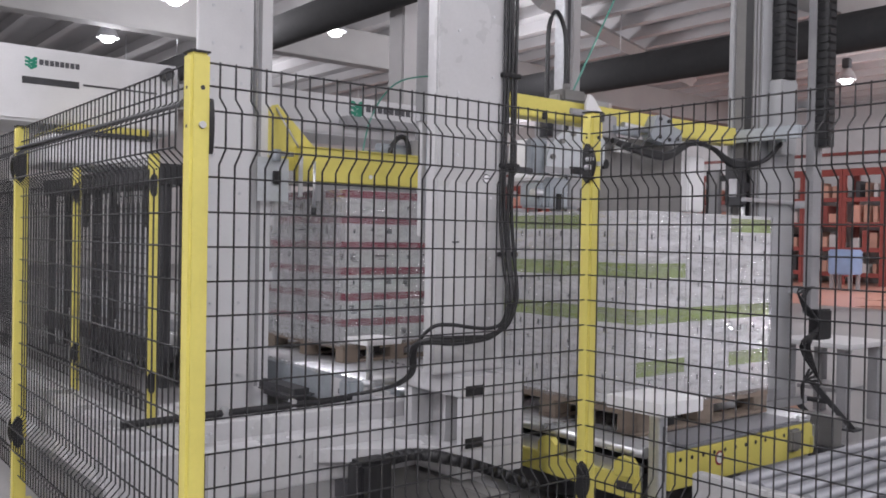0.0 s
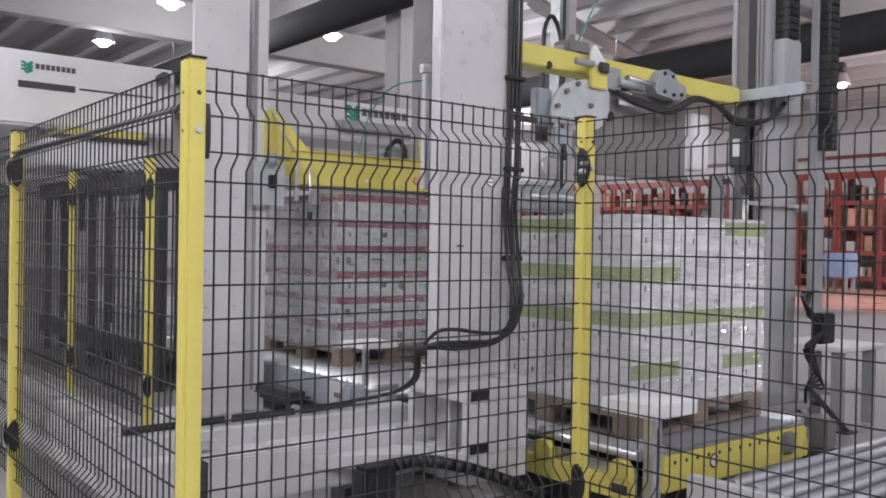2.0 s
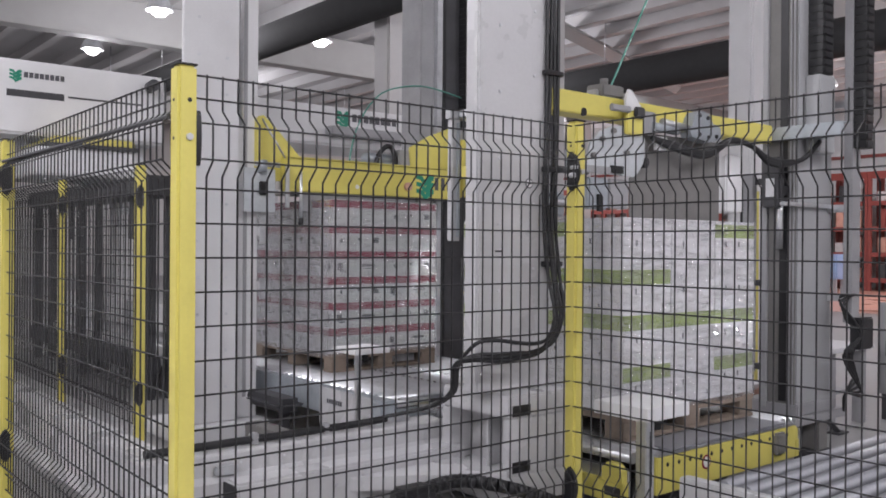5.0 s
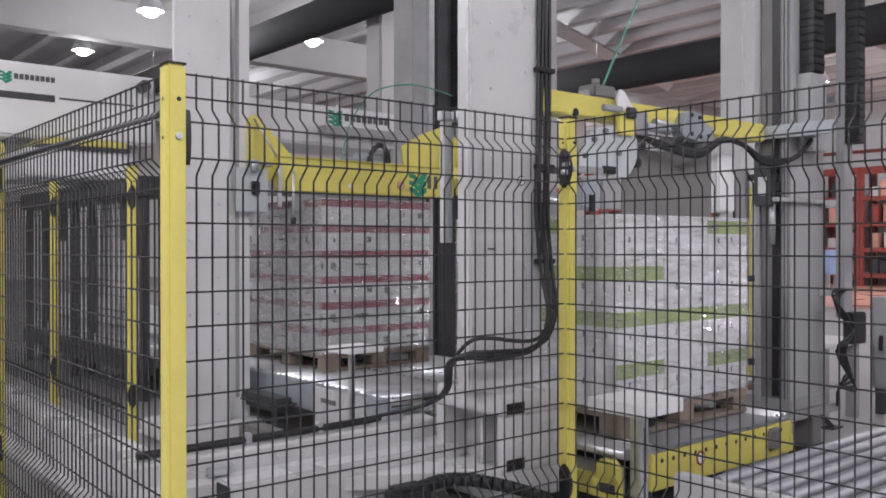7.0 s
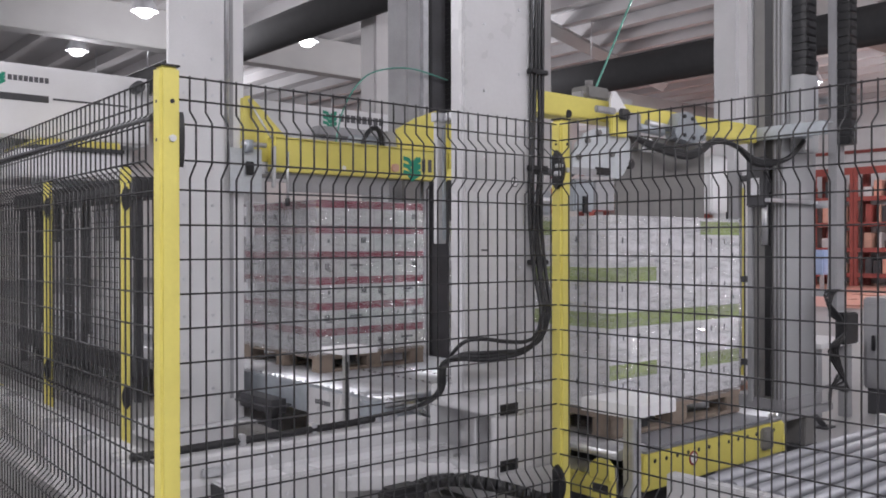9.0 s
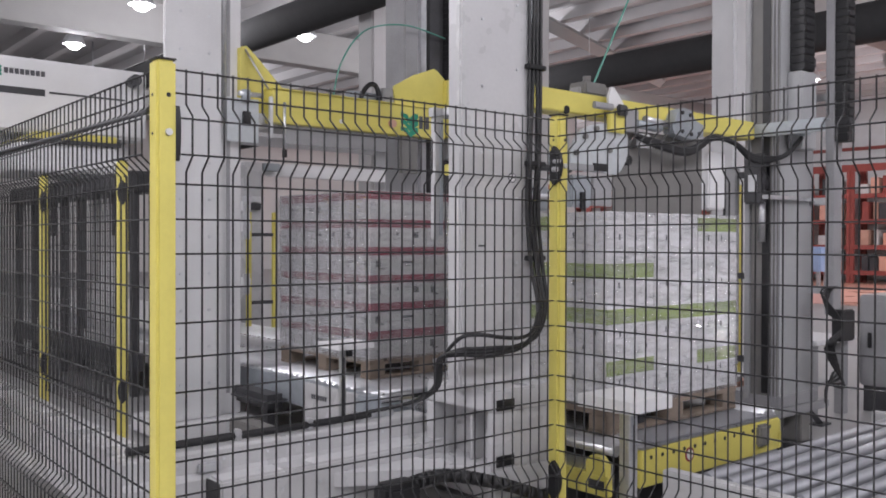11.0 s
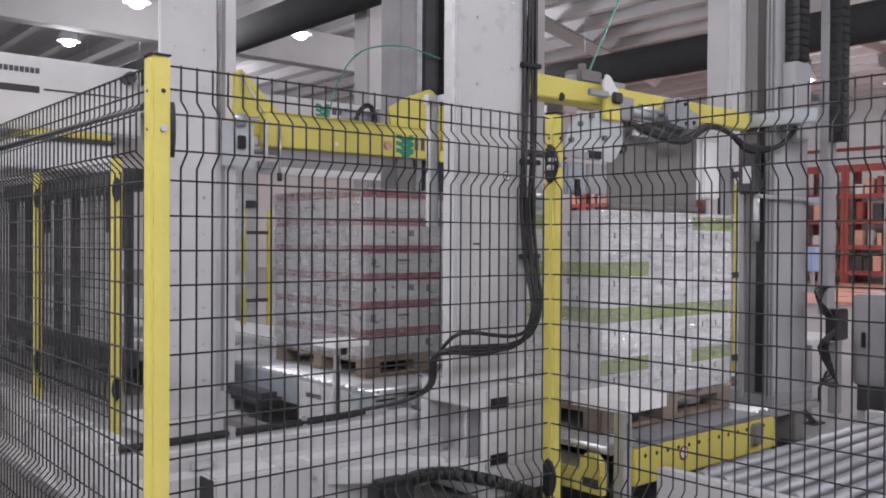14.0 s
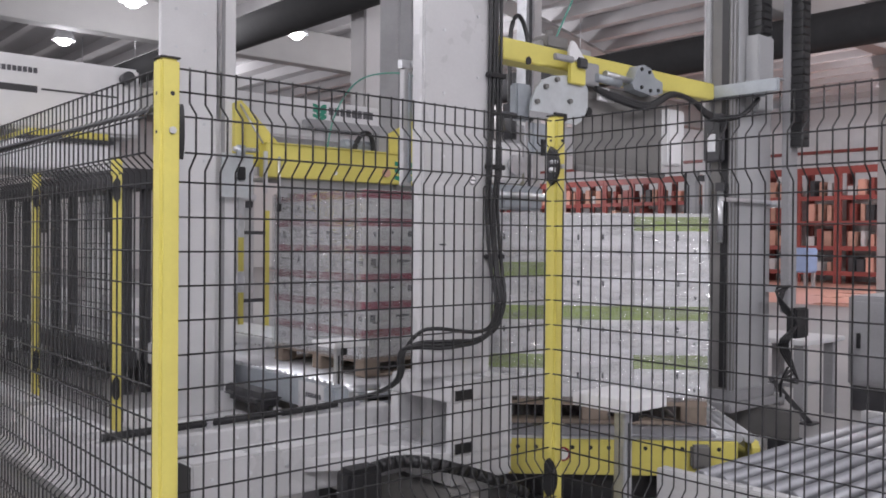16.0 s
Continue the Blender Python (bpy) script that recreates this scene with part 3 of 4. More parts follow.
part("hub", tube(bmesh.new(), [(*GRN_C, 0.0), (*GRN_C, 0.1)], 0.4, 24), "dark", tt)

grn_load = thing("pallet_load", (*GRN_C, GRN_Z), "film-wrapped white cartons with lime green bands on wooden pallet", "pallet load", "wrapped pallet loads")
pallet_parts(grn_load, GRN_X, GRN_C[1], GRN_Z, GRN_W, GRN_D)
w, d, h = GRN_W / 3, GRN_D / 4, 0.243
dots = [(0, -0.10, 0.10, 0.012, 0.03), (0, 0.03, 0.10, 0.012, 0.03), (0, 0.12, 0.03, 0.01, 0.02), (1, -0.08, 0.11, 0.012, 0.03), (1, 0.06, 0.11, 0.012, 0.03), (1, 0.0, 0.03, 0.01, 0.02)]
g_band = carton_mesh("carton", w, d, h, True, 0.165, 0.24, dots)
g_plain = carton_mesh("carton", w, d, h, False, 0, 0, dots)
g_side = carton_mesh("carton", w, d, h, True, 0.15, 0.225, dots, (5, 6, 7))
g_corner = carton_mesh("carton", w, d, h, True, 0.15, 0.225, dots, (0, 5, 6, 7))
g_front = carton_mesh("carton", w, d, h, True, 0.15, 0.225, dots, (0, 1, 7))
for me in (g_band, g_plain, g_side, g_corner, g_front):
    for m in ("carton", "lime", "ink"):
        me.materials.append(M[m])
rng = random.Random(4)
for k in range(4):
    for i in range(3):
        for j in range(4):
            kind = g_band if k == 1 else g_plain
            if (k, i, j) == (2, 0, 0):
                kind = g_corner
            elif k in (2, 3) and i == 0 and j > 0:
                kind = g_side
            elif (k, i, j) in ((3, 2, 0), (0, 2, 0), (0, 0, 0)):
                kind = g_front
            o = new("carton", kind)
            o.parent = grn_load
            o.location = ((i - 1) * w - 0.03 + rng.uniform(-0.003, 0.003), (j - 1.5) * d + rng.uniform(-0.003, 0.003), 0.145 + k * (h + 0.001))
film_shell(grn_load, GRN_X, GRN_C[1], GRN_W, GRN_D, GRN_Z + 0.13, GRN_Z + 0.145 + 4 * 0.244)


# ---- sensor stands with flat white covers ----
def stand(x, y, ztop, s, thick, half):
    p = thing("sensor_stand", (x, y, 0), "galvanised post with a flat white square cover", "stand", "sensor stands")
    part("post", B(x - half, x + half, y - half, y + half, 0.012, ztop - thick - 0.002, bev=0.004), "steel", p)
    part("post_slot", B(x - 0.006, x + 0.006, y - half - 0.002, y - half + 0.004, 0.1, ztop - thick - 0.05), "dark", p)
    part("foot_plate", B(x - 0.07, x + 0.07, y - 0.07, y + 0.07, 0, 0.012), "steel", p)
    part("cover", B(x - 0.06, x - 0.06 + s, y - 0.06, y - 0.06 + s, ztop - thick, ztop, bev=0.003), "white2", p, "white sheet cover")
    part("hinge", B(x + half + 0.002, x + half + 0.05, y - half, y + half, ztop - thick - 0.05, ztop - thick - 0.002, bev=0.004), "black", p)
    return p


stand(3.175, 2.435, 0.74, 0.31, 0.06, 0.03)
stand(3.12, 4.66, 0.79, 0.27, 0.035, 0.018)


# ---- strapping portal A, standing over the roller conveyor ----
pa = thing("strapping_portal", (3.95, 6.1, 0), "white two-column strapping portal with a yellow lifting beam", "strapping machine", "strapping machines")
cA = part("left_column", B(2.50, 2.94, 6.0, 6.03, 0.142, 4.6, bev=0.008), "white", pa)
part("column_channel", B(2.942, 3.12, 6.05, 6.4, 0.142, 4.6, bev=0.006), "white", pa, "pale guide channel")
part("column_back", B(2.72, 2.94, 6.032, 6.4, 0.142, 4.6, bev=0.006), "white", pa)
part("channel_slot", B(3.0, 3.03, 6.047, 6.051, 0.3, 4.6), "grey", pa)
part("guide_rail", tube(bmesh.new(), [(2.97, 6.04, 2.35), (2.97, 6.04, 4.6)], 0.018, 8), "steel", pa)
cR = part("right_column", B(4.81, 5.06, 6.2, 6.5, 0.02, 4.6, bev=0.012), "grey", pa, "grey steel column")
part("guide_channel", B(5.062, 5.50, 6.16, 6.5, 0.02, 4.6, bev=0.006), "dark", pa)
part("slide_rail", B(4.96, 5.02, 6.15, 6.198, 0.3, 4.6), "steel", pa)
for z in (1.52, 1.68, 1.1):
    part("sensor", B(3.122, 3.19, 6.02, 6.08, z, z + 0.07, bev=0.006), "white2", pa)
    part("sensor_bracket", B(3.122, 3.17, 6.0, 6.019, z - 0.06, z + 0.1), "steel", pa)
part("drive_belt", B(5.03, 5.055, 6.15, 6.19, 0.3, 4.6), "black", pa, "black toothed belt")
bm = bmesh.new()
for i in range(40):
    z = 2.55 + i * 0.05
    box(bm, 5.22, 5.32, 6.06, 6.155, z, z + 0.048, bev=0.003)
part("energy_chain", bm, "black", pa, "black plastic energy chain")
part("chain_shield", B(5.19, 5.34, 6.03, 6.155, 2.2, 2.53, bev=0.006), "column", pa)
part("crosshead", B(2.5, 5.18, 6.05, 6.6, 4.602, 4.9, bev=0.02), "white", pa)
for x in (2.62, 2.84):
    for i in range(16):
        z = 0.4 + i * 0.27
        part("bolt", tube(bmesh.new(), [(x, 6.0, z), (x, 5.994, z)], 0.012, 8), "steel", cA)
for x, w in ((2.5, 0.64), (4.62, 0.6)):
    part("foot_plate", B(x, x + w, 5.95, 6.7, 0.0, 0.02), "white", pa)
part("foot_block", B(2.46, 3.16, 5.9, 6.55, 0.021, 0.14, bev=0.01), "white", pa)
beamA = part("lifting_beam", B(3.32, 5.06, 5.93, 6.05, 1.87, 2.125, bev=0.006), "yellow", pa, "yellow lifting beam with a green emblem")
part("beam_lip", B(3.32, 5.06, 5.915, 6.07, 2.126, 2.136), "yellow", beamA)
bm = bmesh.new()
prism(bm, [(3.13, 1.95), (3.13, 2.44), (3.17, 2.45), (3.26, 2.375), (3.50, 2.142), (3.50, 1.95)], "y", 6.055, 6.075)
part("gusset", bm, "yellow", beamA, "yellow sloped gusset plate")
bm = bmesh.new()
prism(bm, [(4.60, 2.138), (4.58, 2.31), (4.80, 2.43), (5.03, 2.515), (5.07, 2.50), (5.16, 2.43), (5.14, 2.138)], "y", 6.055, 6.075)
part("gusset", bm, "yellow", beamA, "yellow pentagonal gusset plate")
for x in (3.11, 5.16):
    part("carriage_plate", B(x - 0.02, x + 0.02, 6.0, 6.2, 1.9, 2.42, bev=0.004), "yellow", beamA)
part("brace_rod", tube(bmesh.new(), [(3.15, 6.04, 2.42), (3.30, 5.95, 2.12)], 0.008, 8), "steel", beamA)
part("guide_bracket", B(3.285, 3.315, 5.90, 5.93, 1.74, 2.06, bev=0.005), "steel", beamA)
part("side_plate", B(2.96, 3.22, 5.955, 5.962, 1.70, 2.03, bev=0.002), "pale", beamA, "thin zinc side plate")
part("switch_box", B(3.08, 3.14, 5.92, 5.954, 1.83, 1.93, bev=0.006), "black", beamA)
part("rod_end", tube(bmesh.new(), [(3.40, 5.88, 1.60), (3.40, 5.88, 1.66)], 0.02, 8), "black", beamA)
part("sensor_rod", tube(bmesh.new(), [(3.40, 5.88, 1.66), (3.40, 5.88, 2.02)], 0.012, 8), "steel", beamA)
part("side_clamp", tube(bmesh.new(), [(3.04, 5.93, 2.06), (3.24, 5.93, 2.06)], 0.02, 10), "steel", beamA)
part("fitting", tube(bmesh.new(), [(3.10, 5.93, 2.0), (3.10, 5.93, 2.09)], 0.035, 10), "alu", beamA)
part("press_sheet", B(4.60, 4.77, 5.96, 6.0, 1.55, 1.868), "plate", beamA, "dark grey rubber sheet")
part("press_plate", B(3.45, 4.58, 6.06, 6.5, 1.86, 1.885, bev=0.004), "concrete", beamA)
# grey here puts the shadow under the beam into the sheet's colour
part("back_sheet", B(3.45, 4.45, 5.985, 5.99, 1.72, 1.868), "grey", beamA, "hanging sheet, greyed for the shadow under the beam")
part("strap_channel", B(3.45, 4.4, 6.3, 6.4, 1.905, 2.0, bev=0.01), "white2", beamA)
part("cylinder", tube(bmesh.new(), [(4.2, 6.2, 2.2), (4.6, 6.2, 2.2)], 0.05, 12), "alu", beamA)
part("strap_head", B(4.05, 4.5, 6.12, 6.4, 1.905, 2.18, bev=0.03), "alu", beamA)
part("knob", tube(bmesh.new(), [(4.46, 5.93, 1.957), (4.46, 5.90, 1.957)], 0.035, 16), "goods", beamA, "round brown knob")
part("knob", tube(bmesh.new(), [(3.95, 5.93, 1.93), (3.95, 5.924, 1.93)], 0.018, 16), "white2", beamA, "small round warning sticker")


def emblem(x, y, z, s, parent, bars=True):
    """A green chevron emblem facing -y with a dark bar for lettering."""
    bm = bmesh.new()
    for k in range(3):
        o = s * 0.36 * k
        prism(bm, [(x + s * 0.05, z + s - o), (x + s * 0.45, z + s - o - s * 0.06), (x + s * 0.62, z + s * 0.72 - o), (x + s * 0.9, z + s - o),
                   (x + s * 1.2, z + s - o), (x + s * 1.2, z + s * 0.76 - o), (x + s * 0.62, z + s * 0.42 - o), (x + s * 0.3, z + s * 0.74 - o), (x + s * 0.05, z + s * 0.78 - o)], "y", y - 0.003, y - 0.0005)
    part("emblem", bm, "green", parent, "green chevron emblem")
    if bars:
        bm = bmesh.new()
        for k in range(8):
            a = x + s * 1.4 + k * s * 0.5
            box(bm, a, a + s * 0.4, y - 0.003, y - 0.0005, z + s * 0.3, z + s * 0.85)
        part("lettering", bm, "ink", parent, "dark lettering bars")


part("hose", tube(bmesh.new(), smooth_path([(4.27, 6.12, 2.14), (4.29, 6.12, 2.22), (4.36, 6.12, 2.30), (4.43, 6.12, 2.30), (4.47, 6.12, 2.2), (4.47, 6.13, 2.1)], 5), 0.022, 8), "black", beamA, "black looped hose")
part("valve", B(4.49, 4.62, 6.08, 6.2, 2.14, 2.29, bev=0.01), "grey", beamA)
emblem(4.55, 5.93, 1.90, 0.165, beamA, False)
part("strap", tube(bmesh.new(), smooth_path([(3.98, 6.1, 2.1), (4.0, 6.1, 2.24), (4.06, 6.1, 2.44), (4.2, 6.1, 2.66), (4.4, 6.1, 2.80), (4.77, 6.1, 2.87), (5.2, 6.1, 2.82)], 8), 0.007, 6), "hose", beamA, "green plastic strap")
bm = bmesh.new()
for k in range(4):
    box(bm, 4.76 + k * 0.07, 4.80 + k * 0.07, 5.9265, 5.9295, 1.94, 2.05)
part("lettering", bm, "ink", beamA, "dark lettering bars")


# ---- strapping portal B, travelling along the turntable ----
BY = 3.31   # cable plane of the near column at its home place
pb = thing("travelling_portal", (4.1, 3.55, 0), "white travelling strapping portal with a yellow lifting arm and black cables", "strapping machine", "strapping machines")
colN = part("near_column", B(2.552, 3.0, BY + 0.02, BY + 0.06, 0.791, 4.6, bev=0.01), "portal", pb)
part("side_lip", B(2.60, 2.625, BY + 0.062, BY + 0.16, 0.791, 4.6, bev=0.004), "portal", pb)
part("inner_channel", B(2.88, 3.05, BY + 0.062, BY + 0.4, 0.86, 4.6, bev=0.008), "grey", pb)
part("slide_rail", B(3.052, 3.15, BY + 0.2, BY + 0.3, 0.86, 4.6, bev=0.006), "steel", pb)
part("rail_slot", B(3.09, 3.11, BY + 0.197, BY + 0.201, 0.9, 4.6), "dark", pb)
for x in (2.68, 2.9):
    for i in range(12):
        z = 0.95 + i * 0.3 + (0.1 if x > 2.7 else 0)
        part("bolt", tube(bmesh.new(), [(x, BY + 0.021, z), (x, BY + 0.015, z)], 0.007, 8), "steel", colN)
# base box with fork pockets
baseN = part("base_box", B(2.78, 3.04, BY - 0.058, BY + 0.36, 0.3, 0.688, bev=0.006), "portal", pb, "white welded base with fork pockets")
part("top_slab", B(2.64, 3.04, BY - 0.1, BY + 0.36, 0.69, 0.79, bev=0.008), "portal", pb)
part("front_wall", B(2.64, 3.04, BY - 0.1, BY - 0.06, 0.445, 0.688, bev=0.004), "portal", pb)
part("bottom_slab", B(2.64, 3.04, BY - 0.1, BY + 0.36, 0.302, 0.443, bev=0.008), "portal", pb)
part("back_wall", B(2.64, 2.779, BY + 0.3, BY + 0.36, 0.445, 0.688), "portal", pb)
part("web_plate", B(2.70, 2.779, BY + 0.1, BY + 0.115, 0.445, 0.688), "portal", pb)
for z in (0.475, 0.724):
    part("fork_pocket", B(2.66, 2.77, BY - 0.103, BY - 0.08, z - 0.024, z + 0.024), "black", baseN)
# cross beam running to the left
bm = bmesh.new()
prism(bm, [(BY + 0.38, 0.30), (BY + 0.38, 0.50), (BY + 0.42, 0.52), (BY + 0.42, 0.598), (BY + 0.428, 0.606), (BY + 0.56, 0.606), (BY + 0.56, 0.30)], "x", 1.2, 2.70)
part("cross_beam", bm, "portal", pb, "white pressed cross beam")
part("beam_flange", B(1.53, 2.705, BY + 0.26, BY + 0.378, 0.30, 0.515, bev=0.01), "portal", pb)
part("end_cap", B(1.522, 1.529, BY + 0.265, BY + 0.373, 0.305, 0.505), "black", pb)
for i in range(6):
    part("bolt", tube(bmesh.new(), [(1.62 + i * 0.18, BY + 0.262, 0.44), (1.62 + i * 0.18, BY + 0.255, 0.44)], 0.008, 8), "steel", pb)
    part("bolt", tube(bmesh.new(), [(1.42 + i * 0.2, BY + 0.422, 0.56), (1.42 + i * 0.2, BY + 0.416, 0.56)], 0.006, 8), "steel", pb)
part("end_block", B(1.50, 1.60, BY + 0.384, BY + 0.417, 0.525, 0.56, bev=0.006), "steel", pb)
part("long_beam", B(1.24, 1.38, BY + 0.561, BY + 2.9, 0.30, 0.606, bev=0.008), "portal", pb, "white base beam along the fence")
bm = bmesh.new()
prism(bm, [(2.05, BY + 0.258), (2.639, BY + 0.258), (2.639, BY - 0.09)], "z", 0.40, 0.46)
part("gusset_plate", bm, "portal", pb, "white triangular gusset plate")
part("cable_run", tube(bmesh.new(), smooth_path([(1.25, BY + 0.5, 0.626), (1.7, BY + 0.49, 0.628), (2.2, BY + 0.48, 0.63), (2.38, BY + 0.46, 0.64)]), 0.017, 8), "black", pb, "black cable bundle")
for x in (1.7, 2.05, 2.3):
    part("cable_clip", B(x, x + 0.03, BY + 0.47, BY + 0.51, 0.607, 0.655, bev=0.004), "steel", pb)
part("motor", B(2.42, 2.52, BY + 0.55, BY + 0.65, 0.60, 0.70, bev=0.012), "alu", pb, "small grey-green motor")
part("motor_foot", B(2.40, 2.55, BY + 0.5, BY + 0.559, 0.607, 0.63, bev=0.004), "steel", pb)
part("motor_shaft", tube(bmesh.new(), [(2.53, BY + 0.6, 0.67), (2.74, BY + 0.6, 0.67)], 0.018, 10), "steel", pb)
# cables down the column
for k, dx in enumerate((-0.005, 0.02, 0.045, 0.07)):
    e = (k - 1.5) * 0.008
    sway = 0.012 * math.sin(k * 2.1)
    pts = [(2.97 + dx, BY, 4.6), (2.97 + dx + sway, BY, 3.3), (2.97 + dx, BY, 2.3), (2.965 + dx - sway, BY, 1.9), (2.955 + dx, BY, 1.6), (2.955 + dx + sway * 0.5, BY - 0.03, 1.33), (2.935 + dx * 0.8, BY - 0.09, 1.16), (2.875 + dx * 0.4, BY - 0.12, 1.05 - dx * 0.3), (2.79, BY - 0.125, 0.99 + (0.03, -0.005, -0.015, 0.0)[k])]
    pts += [(2.66, BY - 0.125, (1.03, 0.985, 0.96, 0.975)[k]), (2.56, BY - 0.1, (1.045, 0.985, 0.955, 0.97)[k]), (2.475 - e, BY - 0.05, (1.03, 0.98, 0.96, 0.97)[k]), (2.455 - e, BY + 0.04, 0.93), (2.52 - e, BY + 0.14, 0.80), (2.53 - e, BY + 0.27, 0.72), (2.46, BY + 0.38, 0.675), (2.36, BY + 0.46, 0.65)]
    part("cable", tube(bmesh.new(), smooth_path(pts, 5), 0.009, 8), "black", pb)
for z in (2.27, 1.815, 1.37):
    part("cable_tie", B(2.945, 3.062, BY - 0.02, BY + 0.016, z - 0.012, z + 0.012, bev=0.004), "black", pb)
part("label_rim", tube(bmesh.new(), [(2.87, BY + 0.021, 1.745), (2.87, BY + 0.018, 1.745)], 0.024, 18), "ink", colN)
part("label", tube(bmesh.new(), [(2.87, BY + 0.018, 1.745), (2.87, BY + 0.016, 1.745)], 0.018, 18), "white2", colN, "small round warning sticker")
part("label_bar", B(2.854, 2.886, BY + 0.0145, BY + 0.0158, 1.742, 1.748), "ink", colN)
part("slot", B(2.66, 2.70, BY + 0.017, BY + 0.021, 1.425, 1.433), "dark", colN)
# right column
RX = 5.37
colF = part("far_column", B(RX, RX + 0.46, 3.374, 3.612, 0.36, 4.6, bev=0.01), "column", pb)
part("face_plate", B(RX - 0.012, RX - 0.001, 3.378, 3.565, 0.4, 4.6), "plate", pb, "dark grey guide face of the column")
part("belt_slot", B(RX - 0.016, RX - 0.0125, 3.433, 3.486, 0.45, 4.6), "black", pb, "black belt slot")
for y in (3.381, 3.405):
    part("profile", B(RX - 0.024, RX - 0.013, y, y + 0.012, 0.4, 4.6, bev=0.003), "grey", pb)
part("guide_rail", B(RX - 0.03, RX - 0.001, 3.57, 3.606, 0.4, 4.6, bev=0.004), "column", pb)
part("rail_bracket", B(RX - 0.05, RX + 0.0, 3.658, 3.745, 0.62, 1.95, bev=0.006), "grey", pb, "grey hanging guide bar")
part("bracket_edge", B(RX - 0.06, RX - 0.051, 3.735, 3.749, 0.62, 1.95), "black", pb)
for z in (0.64, 1.2, 1.88):
    part("bracket_arm", B(RX - 0.03, RX + 0.02, 3.613, 3.657, z, z + 0.04), "dark", pb)
part("bracket_end", B(RX - 0.06, RX - 0.01, 3.66, 3.73, 0.50, 0.618, bev=0.015), "black", pb)
part("side_channel", B(RX + 0.39, RX + 0.51, 3.201, 3.26, 0.96, 4.6, bev=0.005), "grey", pb)
for z in (1.1, 1.7, 2.4, 3.2):
    part("channel_arm", B(RX + 0.40, RX + 0.45, 3.261, 3.373, z, z + 0.05), "steel", pb)
bm = bmesh.new()
for i in range(44):
    z = 2.12 + i * 0.055
    box(bm, RX + 0.395, RX + 0.505, 3.115, 3.2, z, z + 0.053, bev=0.003)
    box(bm, RX + 0.41, RX + 0.49, 3.110, 3.1149, z + 0.008, z + 0.04)
part("energy_chain", bm, "black", pb, "black plastic energy chain")
part("junction_box", B(RX + 0.36, RX + 0.54, 3.12, 3.198, 0.79, 1.0, bev=0.01), "black", pb)
for k in range(5):
    part("cable", tube(bmesh.new(), smooth_path([(RX + 0.40, 3.22 - k * 0.01, 1.15), (RX + 0.30 - 0.02 * k, 3.2, 1.0 + k * 0.03), (RX + 0.36, 3.12, 0.9), (RX + 0.30 - k * 0.03, 3.15, 0.76), (RX + 0.36 + 0.03 * k, 3.16, 0.64 - k * 0.04), (RX + 0.32, 3.2, 0.5), (RX + 0.4, 3.25, 0.37)], 5), 0.009, 6), "black", pb)
part("base", B(RX - 0.12, RX + 0.62, 3.33, 3.95, 0.3, 0.358, bev=0.008), "grey", pb)
part("cross_bracket", B(RX - 0.22, RX + 0.47, 3.335, 3.372, 1.725, 1.75, bev=0.004), "steel", pb)
part("hanging_rod", tube(bmesh.new(), [(RX - 0.06, 3.46, 1.45), (RX - 0.06, 3.46, 1.80)], 0.022, 10), "steel", pb)
part("rod_mount", B(RX - 0.075, RX - 0.018, 3.43, 3.49, 1.80, 1.86), "dark", pb)
part("foot_block", B(RX - 0.02, RX + 0.50, 3.35, 3.74, 0.3585, 0.44, bev=0.008), "grey", pb)
part("crosshead", B(2.58, RX + 0.44, BY + 0.13, BY + 0.45, 4.602, 4.9, bev=0.02), "white", pb)
# lifting arm, drawn in its raised place
AY = BY + 0.2
arm = part("lifting_arm", B(3.1, 5.3, AY, AY + 0.13, 2.415, 2.53, bev=0.006), "yellow", pb, "yellow lifting arm")
bm = bmesh.new()
prism(bm, [(3.42, 2.11), (3.425, 2.20), (3.455, 2.27), (3.52, 2.33), (3.60, 2.36), (3.70, 2.375), (3.86, 2.36), (3.895, 2.32), (3.895, 2.20), (3.84, 2.13), (3.80, 2.105)], "y", AY - 0.05, AY - 0.035)
part("head_plate", bm, "pale", arm, "pale grey head plate")
bm = bmesh.new()
prism(bm, [(3.72, 2.46), (3.72, 2.52), (3.745, 2.575), (3.77, 2.57), (3.87, 2.47)], "y", AY - 0.06, AY - 0.045)
part("head_fin", bm, "white2", arm, "white upright fin")
part("head_bracket", B(3.71, 3.85, AY - 0.074, AY - 0.051, 2.33, 2.455, bev=0.006), "yellow", arm)
part("side_bracket", B(3.88, 4.02, AY - 0.034, AY - 0.002, 2.35, 2.48, bev=0.006), "grey", arm)
part("cylinder_mount", B(3.56, 3.72, AY - 0.1, AY - 0.075, 2.44, 2.475, bev=0.006), "grey", arm)
for x, z in ((3.62, 2.34), (3.53, 2.29), (3.46, 2.2), (3.73, 2.23)):
    part("fitting", tube(bmesh.new(), [(x, AY - 0.05, z), (x, AY - 0.07, z)], 0.014, 10), "plate", arm)
bm = bmesh.new()
prism(bm, [(4.0, 2.27), (4.0, 2.345), (4.09, 2.345), (4.14, 2.28), (4.14, 2.27)], "y", AY - 0.05, AY - 0.03)
part("guide_fin", bm, "white2", arm)
part("head_slot", B(3.60, 3.70, AY - 0.064, AY - 0.051, 2.115, 2.155), "black", arm)
part("cross_plate", B(3.40, 3.60, AY - 0.06, AY - 0.051, 2.11, 2.145), "grey", arm)
part("knob", tube(bmesh.new(), [(3.91, AY - 0.05, 2.19), (3.91, AY - 0.02, 2.19)], 0.028, 14), "black", arm)
